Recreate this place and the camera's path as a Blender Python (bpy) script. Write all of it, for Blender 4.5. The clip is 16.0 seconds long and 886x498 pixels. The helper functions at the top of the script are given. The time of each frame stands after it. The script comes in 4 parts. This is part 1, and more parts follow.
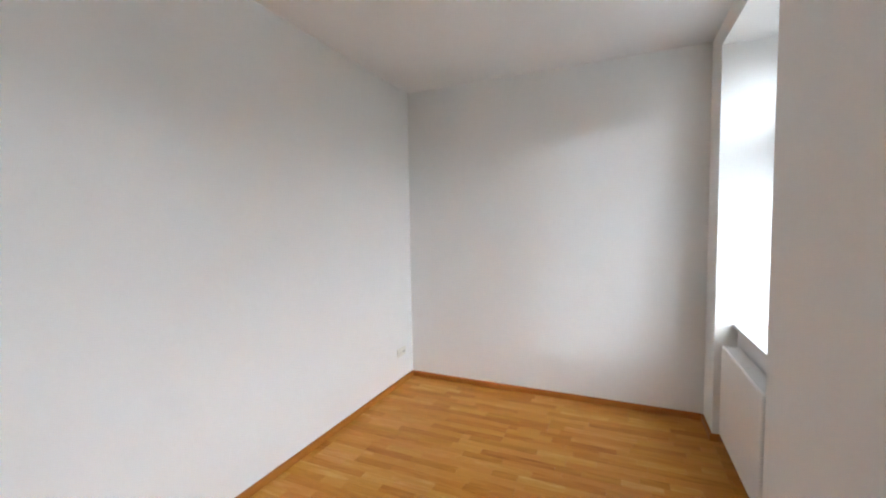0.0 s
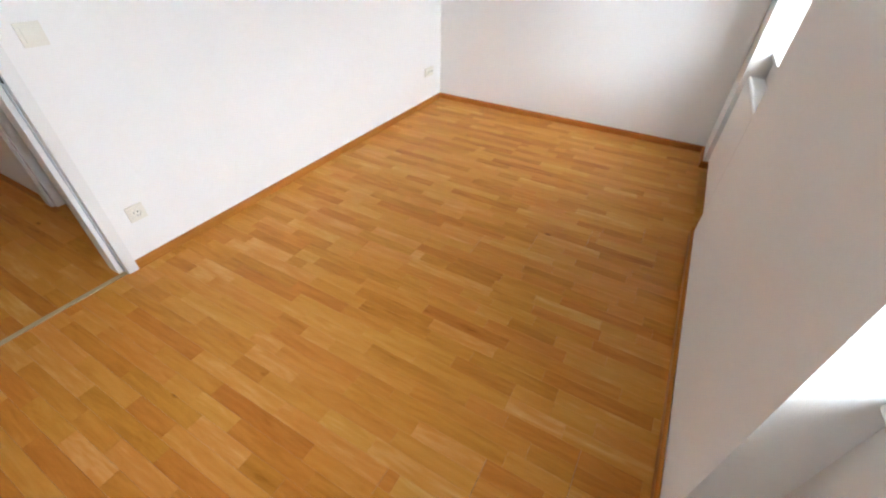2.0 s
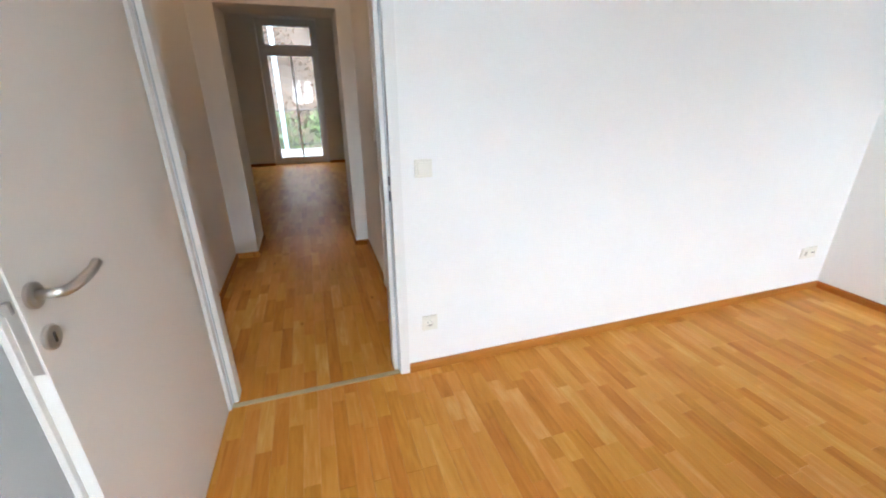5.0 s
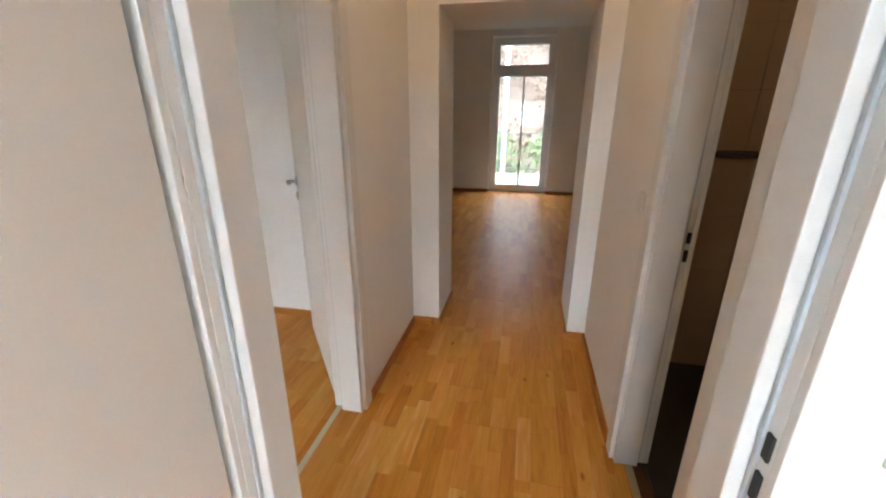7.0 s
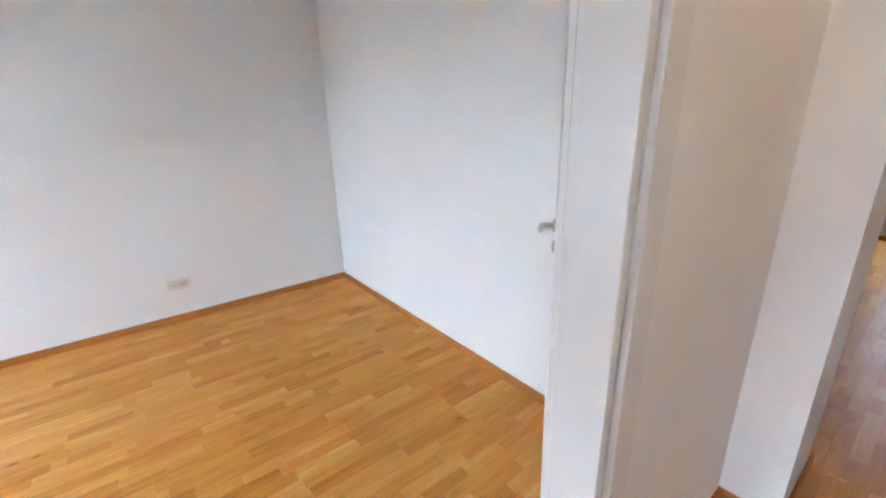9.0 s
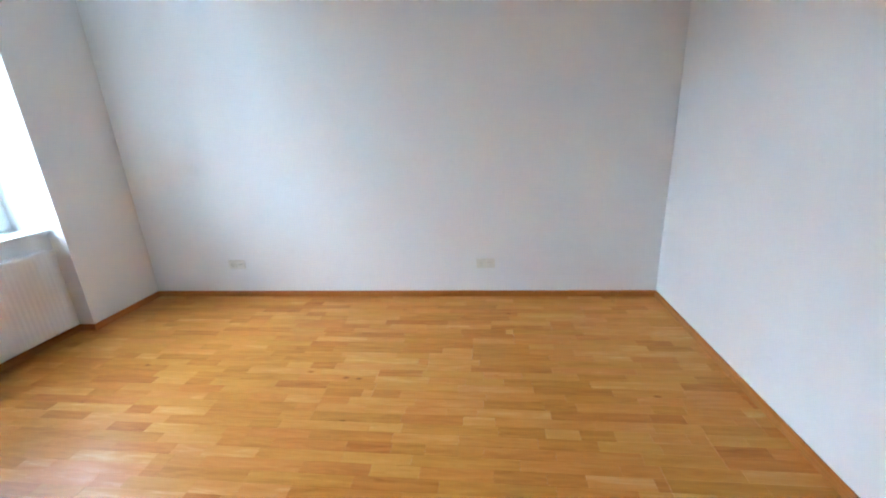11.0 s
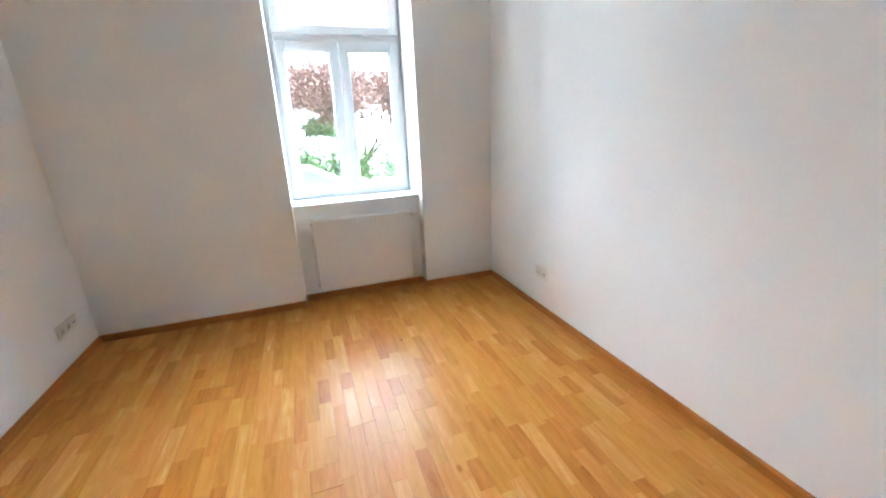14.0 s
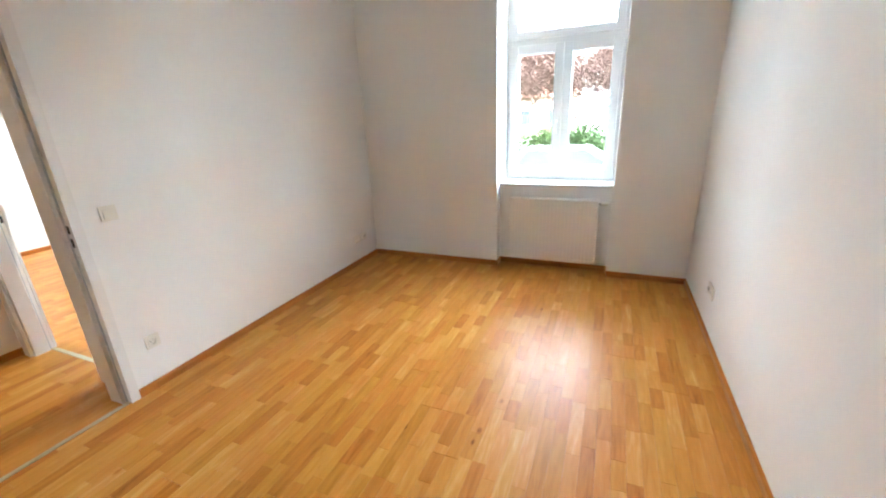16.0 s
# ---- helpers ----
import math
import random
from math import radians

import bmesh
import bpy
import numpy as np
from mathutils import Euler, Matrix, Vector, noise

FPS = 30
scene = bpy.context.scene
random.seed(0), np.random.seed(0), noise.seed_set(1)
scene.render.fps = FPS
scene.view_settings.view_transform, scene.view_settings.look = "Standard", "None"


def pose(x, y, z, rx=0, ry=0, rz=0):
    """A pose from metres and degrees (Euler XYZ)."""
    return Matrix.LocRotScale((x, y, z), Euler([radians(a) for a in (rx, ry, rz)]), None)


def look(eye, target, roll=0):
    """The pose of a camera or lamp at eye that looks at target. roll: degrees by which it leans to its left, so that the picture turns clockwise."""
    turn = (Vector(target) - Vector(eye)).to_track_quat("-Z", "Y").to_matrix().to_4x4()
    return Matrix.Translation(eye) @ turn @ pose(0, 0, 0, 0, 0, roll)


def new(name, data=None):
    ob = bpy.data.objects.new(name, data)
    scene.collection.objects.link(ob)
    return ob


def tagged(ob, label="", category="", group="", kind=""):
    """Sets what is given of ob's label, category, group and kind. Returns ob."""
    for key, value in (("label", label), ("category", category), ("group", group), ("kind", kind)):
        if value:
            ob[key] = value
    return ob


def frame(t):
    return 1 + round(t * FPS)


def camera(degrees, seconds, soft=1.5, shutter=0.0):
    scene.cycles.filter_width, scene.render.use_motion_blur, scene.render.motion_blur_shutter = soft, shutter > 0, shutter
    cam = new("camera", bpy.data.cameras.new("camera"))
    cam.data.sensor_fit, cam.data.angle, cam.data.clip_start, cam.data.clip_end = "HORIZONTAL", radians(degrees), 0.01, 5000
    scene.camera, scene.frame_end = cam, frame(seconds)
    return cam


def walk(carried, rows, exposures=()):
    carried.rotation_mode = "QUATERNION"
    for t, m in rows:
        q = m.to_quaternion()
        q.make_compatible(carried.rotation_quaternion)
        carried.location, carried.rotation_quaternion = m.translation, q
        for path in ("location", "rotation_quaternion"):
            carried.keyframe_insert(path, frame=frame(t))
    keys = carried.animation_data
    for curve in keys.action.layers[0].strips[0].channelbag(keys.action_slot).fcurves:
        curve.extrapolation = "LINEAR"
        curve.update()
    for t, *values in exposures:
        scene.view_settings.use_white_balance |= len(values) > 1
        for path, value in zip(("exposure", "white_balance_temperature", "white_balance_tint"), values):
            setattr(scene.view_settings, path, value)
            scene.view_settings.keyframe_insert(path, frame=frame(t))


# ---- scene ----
cam = camera(95.9, 16.0, soft=2.1)
PATH = [
    (0, (0.343, 0.396, 1.529), (2.168, 1.204, 1.405), -0.9),
    (0.5, (0.16, 0.204, 1.458), (1.89, 1.183, 1.236), -0.5),
    (1, (0.086, 0.2, 1.435), (1.758, 1.133, 0.857), 0.3),
    (1.5, (0.1, 0.165, 1.435), (1.646, 1.023, 0.499), 0.9),
    (2, (0.099, 0.17, 1.427), (1.461, 0.917, 0.167), 1.3),
    (2.5, (0.1, 0.184, 1.427), (1.351, 0.866, 0.023), 1.5),
    (3, (0.106, 0.237, 1.435), (1.271, 1.049, 0.026), -1.7),
    (3.5, (0.092, 0.327, 1.417), (1.088, 1.382, 0.04), -2.9),
    (4, (0.177, 0.356, 1.397), (1.066, 1.769, 0.296), -1.8),
    (4.5, (0.31, 0.366, 1.395), (1.125, 1.914, 0.426), -0.3),
    (5, (0.322, 0.575, 1.403), (0.888, 2.347, 0.67), -0.4),
    (7.5, (0.262, 2.122, 1.474), (-0.396, 3.904, 0.846), -0.3),
    (8, (0.100, 2.405, 1.489), (-0.888, 4.023, 0.857), -1.1),
    (8.5, (-0.051, 2.669, 1.474), (-1.331, 4.073, 0.847), -1.8),
    (9, (-0.125, 2.742, 1.461), (-1.635, 3.906, 0.856), -1.6),
    (11.5, (-0.707, 2.933, 1.422), (-2.526, 2.349, 0.83), -3.0),
    (12, (-0.893, 2.897, 1.4), (-2.585, 2.0, 0.823), -2.6),
    (12.5, (-1.165, 2.969, 1.396), (-2.657, 1.768, 0.822), -2.7),
    (13, (-1.464, 3.065, 1.385), (-2.707, 1.606, 0.815), -2.6),
    (13.5, (-1.774, 3.028, 1.425), (-2.731, 1.377, 0.824), -2.4),
    (14, (-2.124, 3.063, 1.396), (-2.74, 1.254, 0.805), -2.5),
    (14.5, (-2.372, 3.121, 1.440), (-2.659, 1.244, 0.815), -2.7),
    (15, (-2.567, 3.351, 1.438), (-2.527, 1.448, 0.826), -2.1),
    (15.5, (-2.808, 3.414, 1.457), (-2.437, 1.553, 0.825), -1.9),
    (16, (-3.032, 3.569, 1.503), (-2.289, 1.826, 0.864), -2.5),
]
EXPOSURES = [
    (0.0, 1.5, 5600, 5), (1.0, 1.4, 5500, 5), (1.5, 1.6, 5500, 5), (2.5, 2.05, 5700, 5), (3.5, 2.05, 5700, 5), (4.5, 2.0, 5600, 4),
    (5.0, 2.05, 5400, 3), (6.3, 2.15, 5500, 3), (7.5, 3.15, 5400, 1), (8.0, 3.35, 5000, 0), (9.0, 3.3, 4700, 0), (11.5, 3.0, 4600, -1),
    (12.5, 2.95, 4900, 0), (13.5, 3.05, 5000, 0), (16.0, 3.05, 5400, 1)]
walk(cam, [(t, look(eye, target, roll)) for t, eye, target, roll in PATH], EXPOSURES)

# ---- world, sun ----
SKY_STRENGTH = 0.15
world = bpy.data.worlds.new("sky")
scene.world = world
world.use_nodes = True
wn = world.node_tree.nodes
wl = world.node_tree.links
sky = wn.new("ShaderNodeTexSky")
sky.sky_type = "NISHITA"
sky.sun_disc = False
sky.sun_elevation = radians(48)
sky.sun_rotation = radians(281)
sky.dust_density = 4.0
wn["Background"].inputs["Strength"].default_value = SKY_STRENGTH
wl.new(sky.outputs["Color"], wn["Background"].inputs["Color"])
sun_data = bpy.data.lights.new("sun", "SUN")
sun_data.energy = 1.5
sun_data.angle = radians(12)
sun_data.color = (1.0, 0.95, 0.88)
sun = new("sun", sun_data)
sun.matrix_world = look((-30, 6, 35), (0, 0, 0))

# ---- materials ----
def material(name):
    m = bpy.data.materials.new(name)
    m.use_nodes = True
    return m, m.node_tree.nodes, m.node_tree.links, m.node_tree.nodes["Principled BSDF"]


def simple(name, colour, rough=0.5, metal=0.0, spread=0.06, scale=6.0, bump=0.05, bump_scale=120.0):
    """A painted, metal or stone surface with a slow stain and a fine relief."""
    m, n, l, b = material(name)
    geo = n.new("ShaderNodeNewGeometry")
    slow = n.new("ShaderNodeTexNoise")
    slow.inputs["Scale"].default_value = scale
    slow.inputs["Detail"].default_value = 4
    l.new(geo.outputs["Position"], slow.inputs["Vector"])
    ramp = n.new("ShaderNodeMix")
    ramp.data_type = "RGBA"
    ramp.inputs["A"].default_value = (*[c * (1 - spread) for c in colour], 1)
    ramp.inputs["B"].default_value = (*[min(1, c * (1 + spread)) for c in colour], 1)
    l.new(slow.outputs["Fac"], ramp.inputs["Factor"])
    l.new(ramp.outputs["Result"], b.inputs["Base Color"])
    b.inputs["Roughness"].default_value = rough
    b.inputs["Metallic"].default_value = metal
    fine = n.new("ShaderNodeTexNoise")
    fine.inputs["Scale"].default_value = bump_scale
    l.new(geo.outputs["Position"], fine.inputs["Vector"])
    bp = n.new("ShaderNodeBump")
    bp.inputs["Strength"].default_value = bump
    bp.inputs["Distance"].default_value = 0.004
    l.new(fine.outputs["Fac"], bp.inputs["Height"])
    l.new(bp.outputs["Normal"], b.inputs["Normal"])
    return m


def wood(name, stops, rough, stretch, by_piece=True, gloss=0.15):
    """Oiled oak: tone by piece, grain along the stretched axis, pores and knots."""
    m, n, l, b = material(name)
    geo = n.new("ShaderNodeNewGeometry")
    info = n.new("ShaderNodeObjectInfo")
    add = n.new("ShaderNodeMath")
    add.operation = "ADD"
    l.new(info.outputs["Random"], add.inputs[0])
    l.new(geo.outputs["Random Per Island"], add.inputs[1])
    frac = n.new("ShaderNodeMath")
    frac.operation = "FRACT"
    l.new(add.outputs[0], frac.inputs[0])
    shift = n.new("ShaderNodeVectorMath")
    shift.operation = "MULTIPLY_ADD"
    l.new(frac.outputs[0], shift.inputs[0])
    shift.inputs[1].default_value = (17.0, 31.0, 5.0)
    l.new(geo.outputs["Position"], shift.inputs[2])
    squash = n.new("ShaderNodeVectorMath")
    squash.operation = "MULTIPLY"
    squash.inputs[1].default_value = stretch
    l.new(shift.outputs[0], squash.inputs[0])
    grain = n.new("ShaderNodeTexNoise")
    grain.inputs["Scale"].default_value = 1.0
    grain.inputs["Detail"].default_value = 7
    grain.inputs["Roughness"].default_value = 0.65
    grain.inputs["Distortion"].default_value = 0.6
    l.new(squash.outputs[0], grain.inputs["Vector"])
    tone = n.new("ShaderNodeValToRGB")
    els = tone.color_ramp.elements
    els[0].position, els[0].color = stops[0][0], (*stops[0][1], 1)
    els[1].position, els[1].color = stops[-1][0], (*stops[-1][1], 1)
    for p, c in stops[1:-1]:
        e = els.new(p)
        e.color = (*c, 1)
    mixv = n.new("ShaderNodeMath")
    mixv.operation = "MULTIPLY_ADD"
    l.new(grain.outputs["Fac"], mixv.inputs[0])
    mixv.inputs[1].default_value = 0.9
    if by_piece:
        sc = n.new("ShaderNodeMath")
        sc.operation = "MULTIPLY_ADD"
        l.new(frac.outputs[0], sc.inputs[0])
        sc.inputs[1].default_value = 0.50
        sc.inputs[2].default_value = -0.20
        l.new(sc.outputs[0], mixv.inputs[2])
    else:
        mixv.inputs[2].default_value = 0.03
    # slow cathedral figure within the piece, a few knots and pale sapwood edges
    broad = n.new("ShaderNodeVectorMath")
    broad.operation = "MULTIPLY"
    broad.inputs[1].default_value = tuple(v * 0.30 for v in stretch)
    l.new(shift.outputs[0], broad.inputs[0])
    figure = n.new("ShaderNodeTexNoise")
    figure.inputs["Scale"].default_value = 1.0
    figure.inputs["Detail"].default_value = 3
    figure.inputs["Distortion"].default_value = 2.6
    l.new(broad.outputs[0], figure.inputs["Vector"])
    sway = n.new("ShaderNodeMath")
    sway.operation = "MULTIPLY_ADD"
    l.new(figure.outputs["Fac"], sway.inputs[0])
    sway.inputs[1].default_value = 0.42
    l.new(mixv.outputs[0], sway.inputs[2])
    centred = n.new("ShaderNodeMath")
    centred.operation = "SUBTRACT"
    l.new(sway.outputs[0], centred.inputs[0])
    centred.inputs[1].default_value = 0.21
    oval = n.new("ShaderNodeVectorMath")
    oval.operation = "MULTIPLY"
    oval.inputs[1].default_value = (5.0, 2.6, 2.0)
    l.new(shift.outputs[0], oval.inputs[0])
    cells = n.new("ShaderNodeTexVoronoi")
    cells.inputs["Scale"].default_value = 1.0
    l.new(oval.outputs[0], cells.inputs["Vector"])
    knot = n.new("ShaderNodeMapRange")
    knot.inputs["From Min"].default_value = 0.035
    knot.inputs["From Max"].default_value = 0.075
    knot.inputs["To Min"].default_value = 0.45
    knot.inputs["To Max"].default_value = 0.0
    l.new(cells.outputs["Distance"], knot.inputs["Value"])
    marked = n.new("ShaderNodeMath")
    marked.operation = "SUBTRACT"
    l.new(centred.outputs[0], marked.inputs[0])
    l.new(knot.outputs["Result"], marked.inputs[1])
    l.new(marked.outputs[0], tone.inputs["Fac"])
    wear = n.new("ShaderNodeTexNoise")
    wear.inputs["Scale"].default_value = 1.3
    wear.inputs["Detail"].default_value = 5
    l.new(geo.outputs["Position"], wear.inputs["Vector"])
    rr = n.new("ShaderNodeMapRange")
    rr.inputs["To Min"].default_value = rough - 0.06
    rr.inputs["To Max"].default_value = rough + 0.08
    l.new(wear.outputs["Fac"], rr.inputs["Value"])
    l.new(rr.outputs["Result"], b.inputs["Roughness"])
    again = n.new("ShaderNodeMath")
    again.operation = "MULTIPLY"
    again.inputs[1].default_value = 7.31
    l.new(frac.outputs[0], again.inputs[0])
    other = n.new("ShaderNodeMath")
    other.operation = "FRACT"
    l.new(again.outputs[0], other.inputs[0])
    hue = n.new("ShaderNodeMapRange")
    hue.inputs["To Min"].default_value = 0.491
    hue.inputs["To Max"].default_value = 0.502
    l.new(other.outputs[0], hue.inputs["Value"])
    tint = n.new("ShaderNodeHueSaturation")
    tint.inputs["Saturation"].default_value = 1.06
    l.new(hue.outputs["Result"], tint.inputs["Hue"])
    l.new(tone.outputs["Color"], tint.inputs["Color"])
    l.new(tint.outputs["Color"], b.inputs["Base Color"])
    b.inputs["Specular IOR Level"].default_value = gloss
    bp = n.new("ShaderNodeBump")
    bp.inputs["Strength"].default_value = 0.08
    bp.inputs["Distance"].default_value = 0.002
    l.new(grain.outputs["Fac"], bp.inputs["Height"])
    l.new(bp.outputs["Normal"], b.inputs["Normal"])
    return m


def window_glass():
    m, n, l, b = material("window_glass")
    n.remove(b)
    clear = n.new("ShaderNodeBsdfTransparent")
    shine = n.new("ShaderNodeBsdfGlossy")
    shine.inputs["Roughness"].default_value = 0.02
    fres = n.new("ShaderNodeFresnel")
    fres.inputs["IOR"].default_value = 1.45
    mix = n.new("ShaderNodeMixShader")
    l.new(fres.outputs[0], mix.inputs[0])
    l.new(clear.outputs[0], mix.inputs[1])
    l.new(shine.outputs[0], mix.inputs[2])
    l.new(mix.outputs[0], n["Material Output"].inputs["Surface"])
    return m


def glow(name, colour, strength):
    m, n, l, b = material(name)
    n.remove(b)
    e = n.new("ShaderNodeEmission")
    e.inputs["Color"].default_value = (*colour, 1)
    e.inputs["Strength"].default_value = strength
    l.new(e.outputs[0], n["Material Output"].inputs["Surface"])
    return m


def hazy_sky(name, colour, east, west):
    """A bright overcast sky that grows brighter towards the veiled sun in the west."""
    m = glow(name, colour, 1.0)
    n, l = m.node_tree.nodes, m.node_tree.links
    geo = n.new("ShaderNodeNewGeometry")
    split = n.new("ShaderNodeSeparateXYZ")
    l.new(geo.outputs["Position"], split.inputs[0])
    span = n.new("ShaderNodeMapRange")
    span.inputs["From Min"].default_value = -110.0
    span.inputs["From Max"].default_value = 90.0
    span.inputs["To Min"].default_value = west
    span.inputs["To Max"].default_value = east
    l.new(split.outputs["X"], span.inputs["Value"])
    l.new(span.outputs["Result"], n["Emission"].inputs["Strength"])
    return m


GARDEN_SKY = hazy_sky("bright_garden_sky", (0.97, 0.985, 1.0), 2.8, 3.0)
DIM_GLOW = glow("dim_lamp_glass", (1.0, 0.60, 0.30), 1.8)
LAMP_GLOW = glow("warm_lamp_glass", (1.0, 0.58, 0.29), 2.8)
BRIGHT_SKY = hazy_sky("bright_hazy_sky", (1.0, 0.99, 0.98), 1.6, 14.0)
PAINT = simple("white_wall_paint", (0.87, 0.86, 0.835), 0.9, spread=0.025, scale=1.5, bump=0.25, bump_scale=260)
CEIL = simple("ceiling_paint", (0.88, 0.875, 0.86), 0.92, spread=0.02, scale=1.2, bump=0.2, bump_scale=200)
LACQUER = simple("white_lacquer", (0.80, 0.79, 0.76), 0.38, spread=0.015, scale=3, bump=0.03, bump_scale=60)
LEAF = simple("door_leaf_lacquer", (0.78, 0.75, 0.69), 0.42, spread=0.015, scale=3, bump=0.03, bump_scale=60)
PVC = simple("white_window_plastic", (0.82, 0.83, 0.84), 0.3, spread=0.01, scale=4, bump=0.01)
ENAMEL = simple("radiator_enamel", (0.85, 0.84, 0.81), 0.35, spread=0.01, scale=5, bump=0.01)
PLASTIC = simple("socket_plastic", (0.80, 0.77, 0.68), 0.35, spread=0.02, scale=20, bump=0.01)
SEAL = simple("grey_rubber_seal", (0.52, 0.55, 0.57), 0.7, spread=0.05, scale=20)
STEEL = simple("brushed_steel", (0.56, 0.54, 0.50), 0.32, metal=1.0, spread=0.05, scale=40, bump=0.05, bump_scale=500)
BRASS = simple("pale_brass", (0.62, 0.54, 0.36), 0.38, metal=0.8, spread=0.06, scale=30)
DARK = simple("dark_gap", (0.02, 0.02, 0.02), 0.7, spread=0.1)
SLAB = simple("dark_subfloor", (0.10, 0.05, 0.02), 0.8, spread=0.1)
OAK = wood("oak_parquet", [(0.0, (0.25, 0.095, 0.021)), (0.18, (0.43, 0.185, 0.042)), (0.45, (0.54, 0.25, 0.060)),
                           (0.70, (0.60, 0.30, 0.082)), (0.88, (0.67, 0.385, 0.135)), (1.0, (0.80, 0.56, 0.27))], 0.35, (42.0, 4.5, 20.0))
SKIRT = wood("oak_skirting", [(0.0, (0.27, 0.11, 0.027)), (0.5, (0.43, 0.19, 0.05)), (1.0, (0.52, 0.26, 0.08))], 0.4,
             (5.0, 5.0, 90.0), False)
GLASS = window_glass()
TILE = simple("beige_wall_tile", (0.40, 0.29, 0.19), 0.3, spread=0.05, scale=3, bump=0.01)
GROUT = simple("tile_grout", (0.22, 0.18, 0.14), 0.9, spread=0.05)
DARKTILE = simple("dark_floor_tile", (0.035, 0.028, 0.022), 0.45, spread=0.1, scale=5)
MIRROR = simple("mirror", (0.85, 0.86, 0.86), 0.03, metal=1.0, spread=0.0, bump=0.0)
CERAMIC = simple("white_ceramic", (0.80, 0.79, 0.77), 0.12, spread=0.01, bump=0.0)
BROWNWOOD = simple("brown_seat_wood", (0.28, 0.13, 0.05), 0.35, spread=0.2, scale=9)
RENDERED = simple("facade_render", (0.62, 0.60, 0.55), 0.9, spread=0.06, scale=0.6, bump=0.3, bump_scale=40)
PINKRENDER = simple("pink_facade_render", (0.55, 0.36, 0.29), 0.9, spread=0.06, scale=0.6, bump=0.3, bump_scale=40)
ROOFTILE = simple("clay_roof", (0.26, 0.10, 0.06), 0.85, spread=0.25, scale=3, bump=0.4, bump_scale=12)
ASPHALT = simple("asphalt", (0.055, 0.055, 0.055), 0.9, spread=0.15, scale=2, bump=0.4, bump_scale=90)
LAWN = simple("lawn", (0.045, 0.075, 0.022), 0.95, spread=0.35, scale=1.5, bump=0.6, bump_scale=60)
BARK = simple("bark", (0.05, 0.033, 0.024), 0.95, spread=0.3, scale=9, bump=0.6, bump_scale=50)
BLOSSOM = simple("reddish_leaves", (0.12, 0.064, 0.046), 0.8, spread=0.45, scale=3, bump=0.0)
GREENLEAF = simple("green_leaves", (0.05, 0.085, 0.02), 0.7, spread=0.5, scale=4, bump=0.0)
LIGHTLEAF = simple("yellow_green_leaves", (0.055, 0.085, 0.018), 0.7, spread=0.5, scale=4, bump=0.0)
DRYLEAF = simple("dry_brown_leaves", (0.085, 0.052, 0.032), 0.9, spread=0.5, scale=3, bump=0.0)
HILL = simple("leaf_litter_slope", (0.05, 0.034, 0.023), 0.95, spread=0.5, scale=2.5, bump=0.8, bump_scale=12)
DECK = simple("grey_deck_boards", (0.24, 0.22, 0.21), 0.8, spread=0.2, scale=6, bump=0.3, bump_scale=60)
RAILMETAL = simple("dark_railing_metal", (0.04, 0.042, 0.045), 0.5, metal=0.3)
BLUEPOST = simple("pale_blue_post_paint", (0.42, 0.52, 0.58), 0.5)
CARWHITE = simple("white_car_paint", (0.70, 0.71, 0.72), 0.15, spread=0.01, bump=0.0)
CARSILVER = simple("silver_car_paint", (0.50, 0.53, 0.57), 0.2, metal=0.4, spread=0.01, bump=0.0)
CARGLASS = simple("car_glass", (0.05, 0.055, 0.06), 0.3, spread=0.01, bump=0.0)
CARGLASS.node_tree.nodes["Principled BSDF"].inputs["Specular IOR Level"].default_value = 0.2
TYRE = simple("tyre_rubber", (0.02, 0.02, 0.02), 0.85)
PANEDARK = simple("far_window_pane", (0.10, 0.12, 0.14), 0.08, bump=0.0)


# ---- mesh helpers ----
def box(bm, x0, y0, z0, x1, y1, z1, bevel=0.0):
    """Adds a box, its edges bevelled where asked."""
    vs = [bm.verts.new(p) for p in ((x0, y0, z0), (x1, y0, z0), (x1, y1, z0), (x0, y1, z0),
                                    (x0, y0, z1), (x1, y0, z1), (x1, y1, z1), (x0, y1, z1))]
    fs = [bm.faces.new([vs[i] for i in q]) for q in
          ((3, 2, 1, 0), (4, 5, 6, 7), (0, 1, 5, 4), (1, 2, 6, 5), (2, 3, 7, 6), (3, 0, 4, 7))]
    if bevel > 0:
        edges = list({e for f in fs for e in f.edges})
        bmesh.ops.bevel(bm, geom=edges, offset=bevel, segments=2, affect="EDGES", profile=0.6)
    return bm


def boxes(*many, bevel=0.0):
    bm = bmesh.new()
    for b in many:
        one = bmesh.new()
        box(one, *b, bevel=bevel)
        me = bpy.data.meshes.new("tmp")
        one.to_mesh(me)
        one.free()
        bm.from_mesh(me)
        bpy.data.meshes.remove(me)
    return bm


